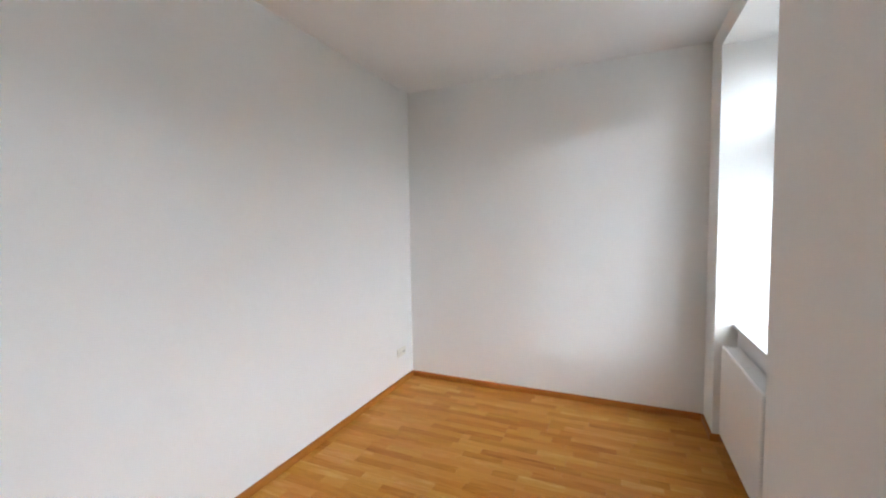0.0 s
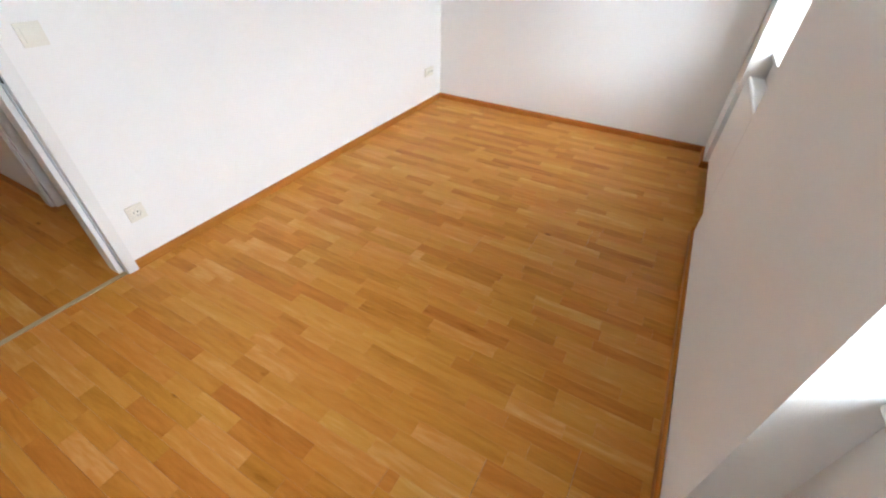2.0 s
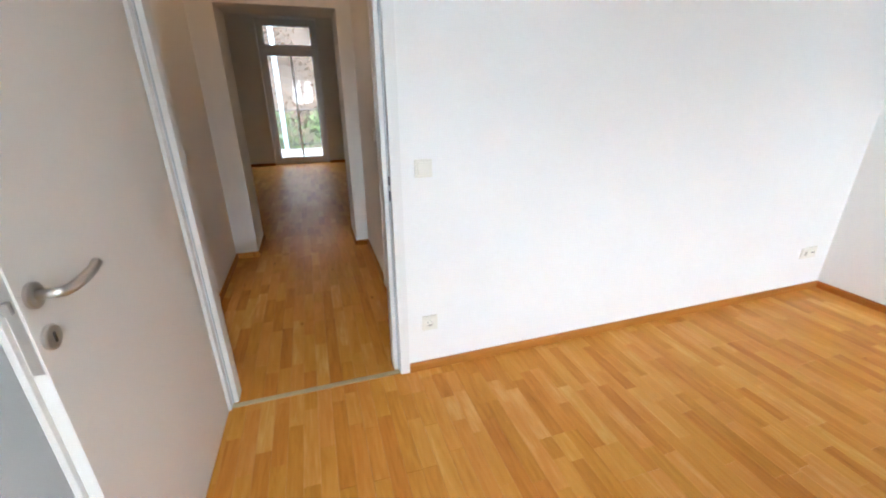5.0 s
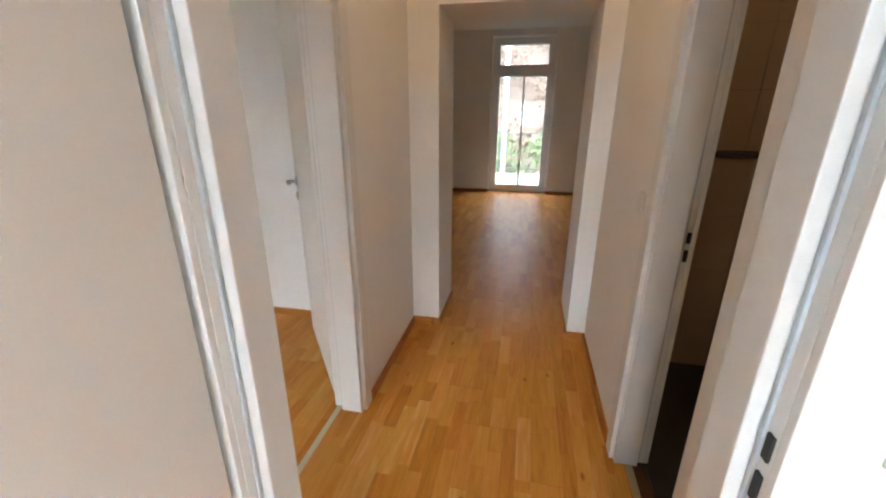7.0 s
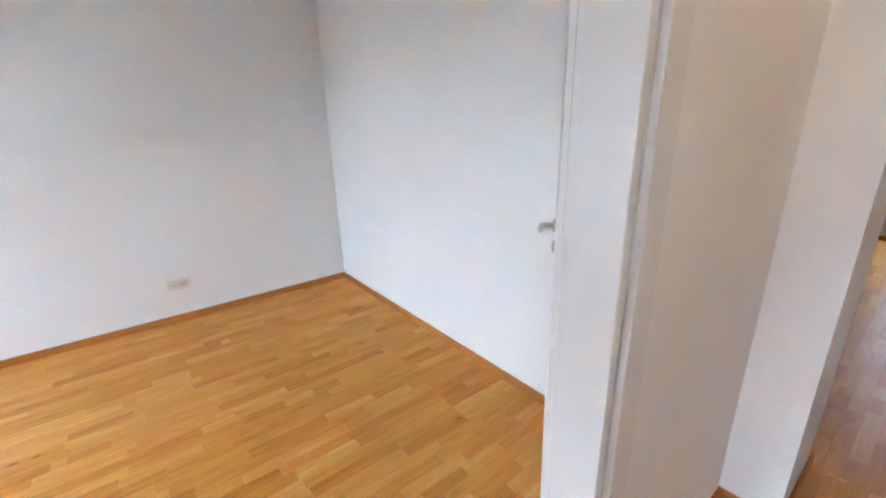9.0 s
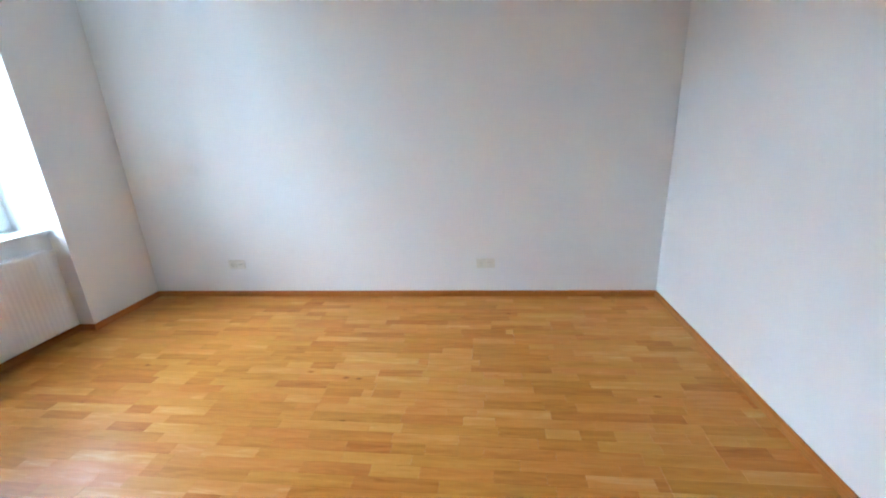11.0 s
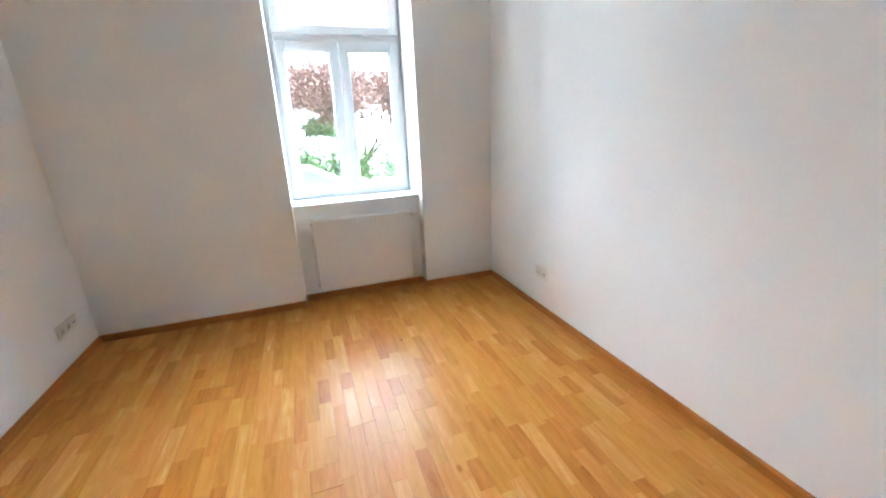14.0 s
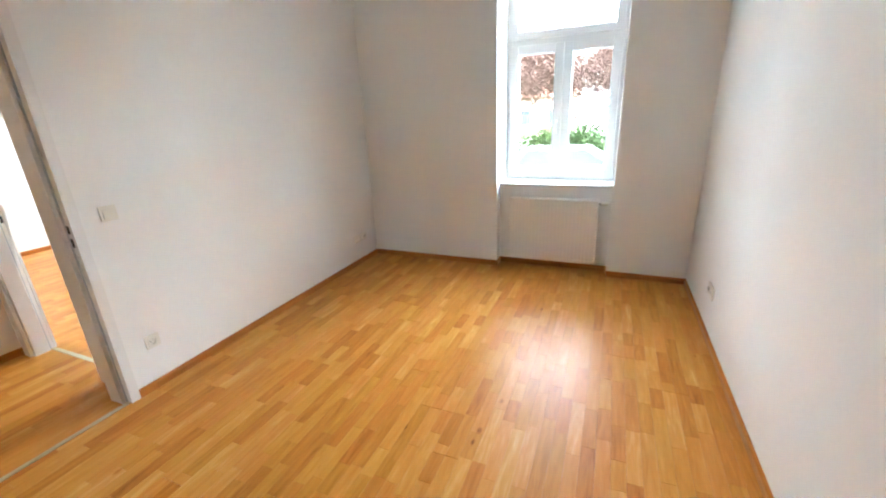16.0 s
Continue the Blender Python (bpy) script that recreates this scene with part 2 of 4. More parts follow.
def tube(bm, points, radius, segments=10, closed_ends=True):
    """Adds a round bar along the points; radius a number or one for each point."""
    pts = [Vector(p) for p in points]
    rads = radius if isinstance(radius, (list, tuple)) else [radius] * len(pts)
    rings = []
    for i, p in enumerate(pts):
        d = (pts[min(i + 1, len(pts) - 1)] - pts[max(i - 1, 0)]).normalized()
        side = d.cross(Vector((0, 0, 1)))
        if side.length < 0.05:
            side = d.cross(Vector((1, 0, 0)))
        side.normalize()
        up = side.cross(d)
        rings.append([bm.verts.new(p + (side * math.cos(a) + up * math.sin(a)) * rads[i])
                      for a in (2 * math.pi * k / segments for k in range(segments))])
    for r, s in zip(rings, rings[1:]):
        for k in range(segments):
            bm.faces.new((r[k], r[(k + 1) % segments], s[(k + 1) % segments], s[k]))
    if closed_ends:
        bm.faces.new(rings[0][::-1])
        bm.faces.new(rings[-1])
    return bm


def part(name, bm, mat, parent=None, label="", smooth=False):
    """Links a bmesh as one mesh object under its thing."""
    me = bpy.data.meshes.new(name)
    bmesh.ops.recalc_face_normals(bm, faces=bm.faces[:])
    bm.to_mesh(me)
    bm.free()
    me.materials.append(mat)
    if smooth:
        for p in me.polygons:
            p.use_smooth = True
    ob = new(name, me)
    if parent:
        ob.parent = parent
    if label:
        ob["label"] = label
    return ob


def thing(name, label, category, m=None, group="", kind=""):
    ob = new(name)
    ob.empty_display_size = 0.1
    if m:
        ob.matrix_world = m
    return tagged(ob, label, category, group, kind)


def structure(name, bm, mat, label, category):
    return tagged(part(name, bm, mat), label, category, kind="structure")


# ---- plan ----
TOP = 2.81
SOUTH, WIN_Y, OUT_Y = -0.205, -0.62, -0.76
NICHES = ((-3.07, -2.02), (-0.27, 0.78), (2.50, 3.55))
NICHE_TOP, SILL_Z, BACK_Y = 2.67, 0.83, -0.335
DOOR_H = 2.03
SK_H, SK_T = 0.052, 0.015

# outer wall to the street, with three window niches
cuts = [-3.87] + [v for n in NICHES for v in n] + [4.0]
pieces = [(cuts[i], OUT_Y, -0.2, cuts[i + 1], SOUTH, TOP + 0.2) for i in range(0, len(cuts), 2)]
for a, b in NICHES:
    pieces.append((a, OUT_Y, NICHE_TOP, b, SOUTH, TOP + 0.2))
    pieces.append((a, OUT_Y, -0.2, b, BACK_Y, SILL_Z - 0.025))
structure("wall_south", boxes(*pieces), PAINT, "thick white plastered outer wall with deep window niches", "wall")
structure("wall_east", boxes((3.856, SOUTH, -0.2, 4.0, 4.338, TOP)), PAINT, "plain white plastered room wall", "wall")
AX0, AX1 = -0.198, 0.646
structure("wall_door_side", boxes((-0.44, 2.31, -0.02, AX0, 2.44, TOP), (AX1, 2.31, -0.02, 3.856, 2.44, TOP),
          (AX0, 2.31, DOOR_H, AX1, 2.44, TOP)), PAINT, "white plastered wall with a door opening to the hall", "wall")
BY0, BY1 = 2.505, 3.412
structure("wall_between", boxes((-0.59, SOUTH, -0.02, -0.44, BY0, TOP), (-0.59, BY1, -0.02, -0.44, 4.34, TOP),
          (-0.59, BY0, DOOR_H, -0.44, BY1, TOP)), PAINT, "white plastered partition wall with a door opening", "wall")
structure("wall_west", boxes((-3.87, SOUTH, -0.2, -3.722, 4.34, TOP)), PAINT, "plain white plastered room wall", "wall")
structure("wall_back", boxes((-3.722, 4.254, -0.02, -0.59, 4.338, TOP)), PAINT, "plain white plastered rear wall", "wall")
PX0, PX1, PY0, PY1 = -0.253, 0.635, 4.34, 4.825
structure("wall_middle", boxes((-3.87, PY0, -0.2, PX0, PY1, TOP), (PX1, PY0, -0.2, 4.0, PY1, TOP), (PX0, PY0, 2.03, PX1, PY1, TOP)),
          PAINT, "thick white bearing wall with an open passage", "wall")
HY0, HY1, HX0, HX1 = 2.735, 3.35, 0.752, 0.89
structure("wall_hall_east", boxes((HX0, 2.44, -0.02, HX1, HY0, TOP), (HX0, HY1, -0.02, HX1, PY0, TOP), (HX0, HY0, DOOR_H, HX1, HY1, TOP)),
          PAINT, "white hall wall with the bathroom door opening", "wall")
structure("wall_bath_east", boxes((2.5, 2.44, -0.02, 2.62, PY0, TOP)), TILE, "beige tiled bathroom wall", "wall")
FX0, FX1, NY, NOUT = -0.415, 0.672, 9.56, 10.05
structure("wall_north", boxes((-2.9, NY, -0.2, FX0, NOUT, TOP + 0.2), (FX1, NY, -0.2, 2.6, NOUT, TOP + 0.2), (FX0, NY, 2.70, FX1, NOUT, TOP + 0.2),
          (FX0, NY + 0.15, -0.2, FX1, NOUT, 0.02)), PAINT, "white outer wall with a tall glazed garden door", "wall")
structure("wall_far_west", boxes((-2.9, PY1, -0.2, -2.6, NY, TOP)), PAINT, "plain white wall of the rear room", "wall")
structure("wall_far_east", boxes((2.3, PY1, -0.2, 2.6, NY, TOP)), PAINT, "plain white wall of the rear room", "wall")
structure("ceiling", boxes((-3.87, SOUTH, TOP, 4.0, PY1, TOP + 0.2), (-2.9, PY1, TOP, 2.6, NY, TOP + 0.2)), CEIL,
          "smooth white painted ceiling", "ceiling")
floor = structure("floor", boxes((-3.72, -0.34, -0.12, 3.86, PY1 + 0.0, -0.012), (-2.6, PY1, -0.12, 2.3, NY + 0.15, -0.012)), SLAB,
                  "glossy oiled oak strip parquet floor", "floor")


# ---- skirting boards: runs along the walls ----
def baseboard(ax, ay, bx, by, inward):
    """A run of skirting from a to b; inward is the side of the room."""
    bm = bmesh.new()
    a, b, n = Vector((ax, ay, 0)), Vector((bx, by, 0)), Vector((*inward, 0))
    prof = ((0.0015, 0.001), (SK_T, 0.001), (SK_T, SK_H - 0.012), (SK_T - 0.007, SK_H), (0.0015, SK_H))
    rows = [[bm.verts.new(p + n * d + Vector((0, 0, z))) for d, z in prof] for p in (a, b)]
    for k in range(len(prof)):
        bm.faces.new((rows[0][k], rows[0][(k + 1) % len(prof)], rows[1][(k + 1) % len(prof)], rows[1][k]))
    bm.faces.new(rows[0])
    bm.faces.new(rows[1][::-1])
    structure("baseboard", bm, SKIRT, "oak skirting board along the wall foot", "skirting board")


t_ = SK_T
FR = 0.062   # visible width of the steel door frames
for ax, ay, bx, by, n in (
        (AX1 + FR - 0.024, 2.31, 3.856, 2.31, (0, -1)), (-0.44, 2.31, AX0 - FR, 2.31, (0, -1)), (3.856, 2.31 - t_, 3.856, SOUTH + t_, (-1, 0)),
        (-0.44, 2.31 - t_, -0.44, SOUTH + t_, (1, 0)), (-0.44 + t_, SOUTH, -0.27, SOUTH, (0, 1)), (0.78, SOUTH, 2.50, SOUTH, (0, 1)),
        (3.55, SOUTH, 3.856, SOUTH, (0, 1)),
        (-3.722, 4.254 - t_, -3.722, SOUTH + t_, (1, 0)), (-3.722, 4.254, -0.59, 4.254, (0, -1)), (-0.59, 4.254 - t_, -0.59, BY1 + FR, (-1, 0)),
        (-0.59, BY0 - FR + 0.025, -0.59, SOUTH + t_, (-1, 0)), (-3.722, SOUTH, -3.07, SOUTH, (0, 1)), (-2.02, SOUTH, -0.59, SOUTH, (0, 1)),
        (-0.44, 4.34 - t_, -0.44, BY1 + FR, (1, 0)), (-0.44, 4.34, PX0, 4.34, (0, -1)), (PX1, 4.34, HX0, 4.34, (0, -1)),
        (HX0, 4.34 - t_, HX0, HY1 + FR, (-1, 0)), (PX0, PY0 - t_, PX0, PY1, (1, 0)), (PX1, PY0 - t_, PX1, PY1, (-1, 0)),
        (HX0, 2.44 + t_, HX0, HY0 - FR, (-1, 0)), (AX1 + FR, 2.44, HX0, 2.44, (0, 1)),
        (-2.6, NY, FX0, NY, (0, -1)), (FX1, NY, 2.3, NY, (0, -1))):
    baseboard(ax, ay, bx, by, n)
for a, b in NICHES:
    baseboard(a, BACK_Y, b, BACK_Y, (0, 1))
    baseboard(a, BACK_Y + t_, a, SOUTH + t_, (1, 0))
    baseboard(b, BACK_Y + t_, b, SOUTH + t_, (-1, 0))


# ---- doors ----
def lever_handle(parent, m, flip=1):
    """Rosette, bent lever and key rosette on one face of a leaf; local y points out of the face, x along the lever."""
    rose = bmesh.new()
    tube(rose, ((0, 0, 0), (0, 0.007, 0), (0, 0.009, 0)), [0.026, 0.026, 0.023], 28)
    rose.transform(m)
    part("rosette", rose, STEEL, parent, smooth=False)
    lev = bmesh.new()
    tube(lev, ((0, 0.008, 0), (0, 0.040, 0), (flip * 0.006, 0.050, 0), (flip * 0.02, 0.055, 0), (flip * 0.06, 0.056, 0.0),
               (flip * 0.10, 0.055, 0.003), (flip * 0.128, 0.054, 0.010)), [0.010, 0.010, 0.0105, 0.0105, 0.0105, 0.0105, 0.0105], 14)
    lev.transform(m)
    part("lever", lev, STEEL, parent, "brushed steel lever handle", smooth=True)
    key = bmesh.new()
    tube(key, ((0, 0, -0.092), (0, 0.007, -0.092), (0, 0.009, -0.092)), [0.026, 0.026, 0.023], 28)
    key.transform(m)
    esc = part("key_rosette", key, STEEL, parent)
    hole = boxes((-0.0035, 0.0092, -0.104, 0.0035, 0.0102, -0.082))
    hole.transform(m)
    part("keyhole", hole, DARK, esc)


def door_leaf(name, label, hinge, angle, side, width=0.86):
    """A flush leaf with rebate; local x runs from the hinge, y is the face that the room sees."""
    root = thing(name, label, "door", pose(hinge[0], hinge[1], 0, 0, 0, angle), kind="structure")
    part("panel", boxes((0.013, -0.0265, 0.008, width - 0.013, 0.0, 2.03), bevel=0.0015), LEAF, root)
    part("rebate", boxes((0.0, -0.040, 0.008, width, -0.027, 2.045), bevel=0.002), LEAF, root)
    lock = boxes((width - 0.0135, -0.0235, 0.90, width - 0.0115, -0.0045, 1.13), bevel=0.0008)
    part("lock_plate", lock, STEEL, root, "steel mortise lock plate")
    part("latch", boxes((width - 0.012, -0.020, 1.035, width - 0.001, -0.008, 1.06)), STEEL, root)
    lever_handle(root, Matrix.Translation((width - 0.052, 0.0, 1.05)) , -1)
    lever_handle(root, Matrix.Translation((width - 0.052, -0.040, 1.05)) @ Matrix.Rotation(math.pi, 4, "Z"), 1)
    for z in (0.22, 1.82):
        hb = bmesh.new()
        tube(hb, ((-0.004, -0.036, z - 0.045), (-0.004, -0.036, z + 0.045)), 0.0075, 12)
        part("hinge", hb, STEEL, root)
    return root


def steel_frame(name, label, m, width, depth, strike_at=None, end_lip=0.0):
    """A steel door frame: local x across the opening from 0 to width, y through the wall from 0 to depth."""
    root = thing(name, label, "door frame", m, kind="structure")
    lip, th = FR, 0.004
    h = DOOR_H
    for x0, x1, w0, w1, nm in ((-lip, 0.012, 0.0, 0.012, "jamb"), (width - 0.012, width + lip, width - 0.012, width, "jamb")):
        wide = end_lip if x0 > 0 else 0.0
        part(nm, boxes((x0, -0.012, 0.0, x1 + wide, 0.004, h + lip), (w0, 0.0045, 0.0, w1, depth - 0.0045, h), (x0, depth - 0.004, 0.0, x1, depth + 0.012, h + lip),
                       bevel=0.002), LACQUER, root)
    for x0, x1 in ((0.0122, 0.038), (width - 0.038, width - 0.0122)):
        part("stop", boxes((x0, 0.038, 0.0, x1, depth - 0.006, h - 0.013), bevel=0.003), LACQUER, root)
    part("head", boxes((0.0125, -0.0115, h - 0.012, width - 0.0125, 0.004, h + lip), (0.0125, 0.0045, h - 0.012, width - 0.0125, depth - 0.0045, h),
                       (0.0125, depth - 0.004, h - 0.012, width - 0.0125, depth + 0.0115, h + lip), bevel=0.002), LACQUER, root)
    for x0 in (0.0125, width - 0.0245):
        part("seal", boxes((x0 + (0.0 if x0 < 0.1 else 0.006), 0.026, 0.004, x0 + (0.006 if x0 < 0.1 else 0.012), 0.036, h - 0.013), bevel=0.002), SEAL, root, "grey rubber door seal")
    if strike_at is not None:
        sx = 0.0122 if strike_at == 0 else width - 0.0162
        for z0, z1 in ((1.015, 1.055), (0.945, 0.99)):
            part("strike_hole", boxes((sx, 0.008, z0, sx + 0.004, 0.022, z1)), DARK, root, "dark strike plate slot")
    return root


steel_frame("door_frame_1", "white steel door frame with grey seal between room and hall", pose(AX0, 2.31, 0), AX1 - AX0, 0.13, 1, -0.024)
steel_frame("door_frame_2", "white steel door frame with grey seal in the partition wall", pose(-0.59, BY1, 0, 0, 0, -90), BY1 - BY0, 0.15, 1, -0.025)
steel_frame("door_frame_3", "white steel door frame of the bathroom with strike slots", pose(HX1, HY0, 0, 0, 0, 90), HY1 - HY0, HX1 - HX0, 1)
door_leaf("door_1", "cream-white flush door standing open at a right angle", (AX0 + 0.004, 2.298), -91.3, 1, 0.90)
door_leaf("door_2", "cream-white flush door opened wide towards the rear wall", (-0.607, BY1 + 0.012), 127, 1, 0.86)
door_leaf("door_3", "cream-white bathroom door standing open inward", (HX1 + 0.016, HY0 + 0.004), 2, -1, 0.66)
for x0, y0, x1, y1 in ((AX0 + 0.013, 2.312, AX1 - 0.013, 2.340), (-0.588, BY0 + 0.013, -0.560, BY1 - 0.013), (HX0 + 0.05, HY0 + 0.013, HX0 + 0.08, HY1 - 0.013)):
    structure("threshold_strip", boxes((x0, y0, -0.001, x1, y1, 0.0045), bevel=0.002), BRASS, "narrow pale brass threshold strip on the parquet", "threshold")


# ---- windows ----
def pane(parent, x0, z0, x1, z1, y, t=0.006):
    g = part("pane", boxes((x0, y - t, z0, x1, y, z1)), GLASS, parent, "clear glass pane")
    g.visible_shadow = False
    return g


def ring(x0, z0, x1, z1, w, y0, y1, bevel=0.004, bottom=None):
    """A rectangular frame of four bars, butted end to end."""
    wb = bottom or w
    return boxes((x0, y0, z0, x0 + w, y1, z1), (x1 - w, y0, z0, x1, y1, z1), (x0 + w, y0, z0, x1 - w, y1, z0 + wb), (x0 + w, y0, z1 - w, x1 - w, y1, z1), bevel=bevel)


def street_window(index, a, b):
    """Two casements under a fixed top light, with inner sill, in a deep niche."""
    root = thing(f"window_{index}", "white plastic casement window with two leaves and a top light", "window", kind="structure")
    z0, z1, zt = SILL_Z, NICHE_TOP, 2.085
    part("window_frame", ring(a, z0, b, z1, 0.045, WIN_Y - 0.07, WIN_Y, 0.003), PVC, root)
    part("transom", boxes((a + 0.045, WIN_Y - 0.07, zt - 0.005, b - 0.045, WIN_Y - 0.001, zt + 0.045), bevel=0.003), PVC, root)
    mid = (a + b) / 2
    for x0, x1 in ((a + 0.03, mid - 0.002), (mid + 0.002, b - 0.03)):
        sash = part("sash", ring(x0, z0 + 0.022, x1, zt - 0.004, 0.075, WIN_Y - 0.05, WIN_Y + 0.022, 0.006), PVC, root)
        part("glazing_gasket", ring(x0 + 0.0755, z0 + 0.0975, x1 - 0.0755, zt - 0.0795, 0.005, WIN_Y - 0.03, WIN_Y + 0.012, 0.001), SEAL, sash)
        pane(sash, x0 + 0.076, z0 + 0.098, x1 - 0.076, zt - 0.08, WIN_Y - 0.01)
    top = part("top_light", ring(a + 0.03, zt + 0.046, b - 0.03, z1 - 0.03, 0.07, WIN_Y - 0.05, WIN_Y + 0.022, 0.006), PVC, root)
    pane(top, a + 0.101, zt + 0.117, b - 0.101, z1 - 0.101, WIN_Y - 0.01)
    hb = boxes((mid + 0.022, WIN_Y + 0.0225, 1.36, mid + 0.05, WIN_Y + 0.034, 1.43), bevel=0.004)
    h = part("handle_plate", hb, PVC, root)
    lev = bmesh.new()
    tube(lev, ((mid + 0.036, WIN_Y + 0.034, 1.395), (mid + 0.036, WIN_Y + 0.058, 1.395), (mid + 0.036, WIN_Y + 0.064, 1.385), (mid + 0.036, WIN_Y + 0.064, 1.28)), 0.009, 12)
    part("handle", lev, PVC, h, "white window handle", smooth=True)
    for z in (z0 + 0.06, zt - 0.06, zt + 0.08):
        for x in (a + 0.026, b - 0.026):
            hg = bmesh.new()
            tube(hg, ((x, WIN_Y + 0.012, z - 0.03), (x, WIN_Y + 0.012, z + 0.03)), 0.007, 10)
            part("hinge_cap", hg, PVC, root)
    part("window_sill", boxes((a + 0.002, WIN_Y + 0.001, SILL_Z - 0.024, b - 0.002, BACK_Y + 0.03, SILL_Z), bevel=0.004), LACQUER, root, "white inner window sill board")
    part("outer_sill", boxes((a + 0.002, OUT_Y - 0.05, SILL_Z - 0.022, b - 0.002, WIN_Y - 0.071, SILL_Z - 0.004), bevel=0.003), STEEL, root)


for i, (a, b) in enumerate(NICHES):
    street_window(i + 1, a, b)

gd = thing("window_4", "tall white glazed garden door with a top light", "garden door", kind="structure")
GY = NY + 0.16
part("window_frame", ring(FX0, 0.02, FX1, 2.70, 0.06, GY, GY + 0.07, 0.004), PVC, gd)
part("transom", boxes((FX0 + 0.06, GY, 2.13, FX1 - 0.06, GY + 0.07, 2.20), bevel=0.004), PVC, gd)
sash = part("door_sash", ring(FX0 + 0.055, 0.06, FX1 - 0.055, 2.14, 0.075, GY - 0.02, GY + 0.05, 0.006), PVC, gd)
pane(sash, FX0 + 0.131, 0.136, FX1 - 0.131, 2.064, GY + 0.02)
xm = (FX0 + FX1) / 2 + 0.02
part("glazing_bar", boxes((xm - 0.016, GY - 0.005, 0.136, xm + 0.016, GY + 0.0125, 2.064), bevel=0.003), PVC, sash)
top = part("top_light", ring(FX0 + 0.055, 2.19, FX1 - 0.055, 2.645, 0.07, GY - 0.02, GY + 0.05, 0.006), PVC, gd)
pane(top, FX0 + 0.126, 2.261, FX1 - 0.126, 2.574, GY + 0.02)



# ---- radiators ----
def radiator(x0, x1):
    root = thing("radiator", "white enamelled panel radiator with fine vertical ribs below the window sill", "radiator", group="radiators")
    z0, z1, yf, yb = 0.11, 0.70, -0.222, -0.315
    bm = bmesh.new()
    n = int((x1 - x0 - 0.04) / 0.0333)
    step = (x1 - x0 - 0.04) / n
    prof = []
    for k in range(n):
        x = x0 + 0.02 + k * step
        prof += [(x, yf), (x + step * 0.38, yf), (x + step * 0.5, yf - 0.0009), (x + step * 0.88, yf - 0.0009)]
    prof = [(x0, yf - 0.006), (x0 + 0.006, yf)] + prof + [(x1 - 0.02, yf), (x1 - 0.006, yf), (x1, yf - 0.006)]
    lo = [bm.verts.new((x, y, z0 + 0.012)) for x, y in prof]
    hi = [bm.verts.new((x, y, z1 - 0.012)) for x, y in prof]
    for k in range(len(prof) - 1):
        bm.faces.new((lo[k], lo[k + 1], hi[k + 1], hi[k]))
    part("front_panel", bm, ENAMEL, root, "ribbed white front panel")
    for ze in (z0, z1 - 0.0125):
        part("panel_edge", boxes((x0 + 0.003, yf - 0.010, ze, x1 - 0.003, yf - 0.0005, ze + 0.012), bevel=0.003), ENAMEL, root)
    part("back_panel", boxes((x0 + 0.01, yb, z0 + 0.01, x1 - 0.01, yb + 0.012, z1 - 0.02), bevel=0.003), ENAMEL, root)
    for xa, xb in ((x0, x0 + 0.004), (x1 - 0.004, x1)):
        part("side_cover", boxes((xa, yb + 0.002, z0 + 0.02, xb, yf - 0.0065, z1 + 0.004), bevel=0.001), ENAMEL, root)
    grille = [(x0 + 0.005, yf - 0.012, z1 + 0.0, x1 - 0.005, yf - 0.004, z1 + 0.006), (x0 + 0.005, yb, z1, x1 - 0.005, yb + 0.008, z1 + 0.006)]
    x = x0 + 0.02
    while x < x1 - 0.02:
        grille.append((x, yb + 0.008, z1, x + 0.010, yf - 0.012, z1 + 0.004))
        x += 0.021
    part("top_grille", boxes(*grille), ENAMEL, root)
    vb = bmesh.new()
    tube(vb, ((x0 - 0.0, -0.27, z1 - 0.03), (x0 - 0.02, -0.27, z1 - 0.03)), 0.011, 12)
    valve = part("valve", vb, STEEL, root)
    vk = bmesh.new()
    tube(vk, ((x0 - 0.02, -0.27, z1 - 0.03), (x0 - 0.03, -0.27, z1 - 0.03), (x0 - 0.075, -0.27, z1 - 0.03), (x0 - 0.08, -0.27, z1 - 0.03)), [0.014, 0.019, 0.017, 0.012], 16)
    part("thermostat_knob", vk, PLASTIC, valve, "white thermostat knob", smooth=False)
    for z in (z0 + 0.035, z1 - 0.03):
        pb = bmesh.new()
        tube(pb, ((x1 - 0.001, -0.262, z), (x1 + 0.006, -0.262, z), (x1 + 0.009, -0.262, z)), [0.011, 0.011, 0.008], 12)
        part("vent_plug", pb, STEEL, root)
    for x in (x0 + 0.15, x1 - 0.15):
        part("bracket", boxes((x - 0.015, BACK_Y + 0.001, 0.25, x + 0.015, yb - 0.0005, 0.55)), ENAMEL, root)
    for dx in (0.04, 0.09):
        tb = bmesh.new()
        tube(tb, ((x0 + dx, -0.275, z0 + 0.012), (x0 + dx, -0.275, 0.09), (x0 + dx, -0.29, 0.075), (x0 + dx, BACK_Y + 0.002, 0.075)), 0.008, 10)
        part("supply_pipe", tb, ENAMEL, root, smooth=True)


radiator(-2.957, -2.142)
radiator(2.615, 3.43)


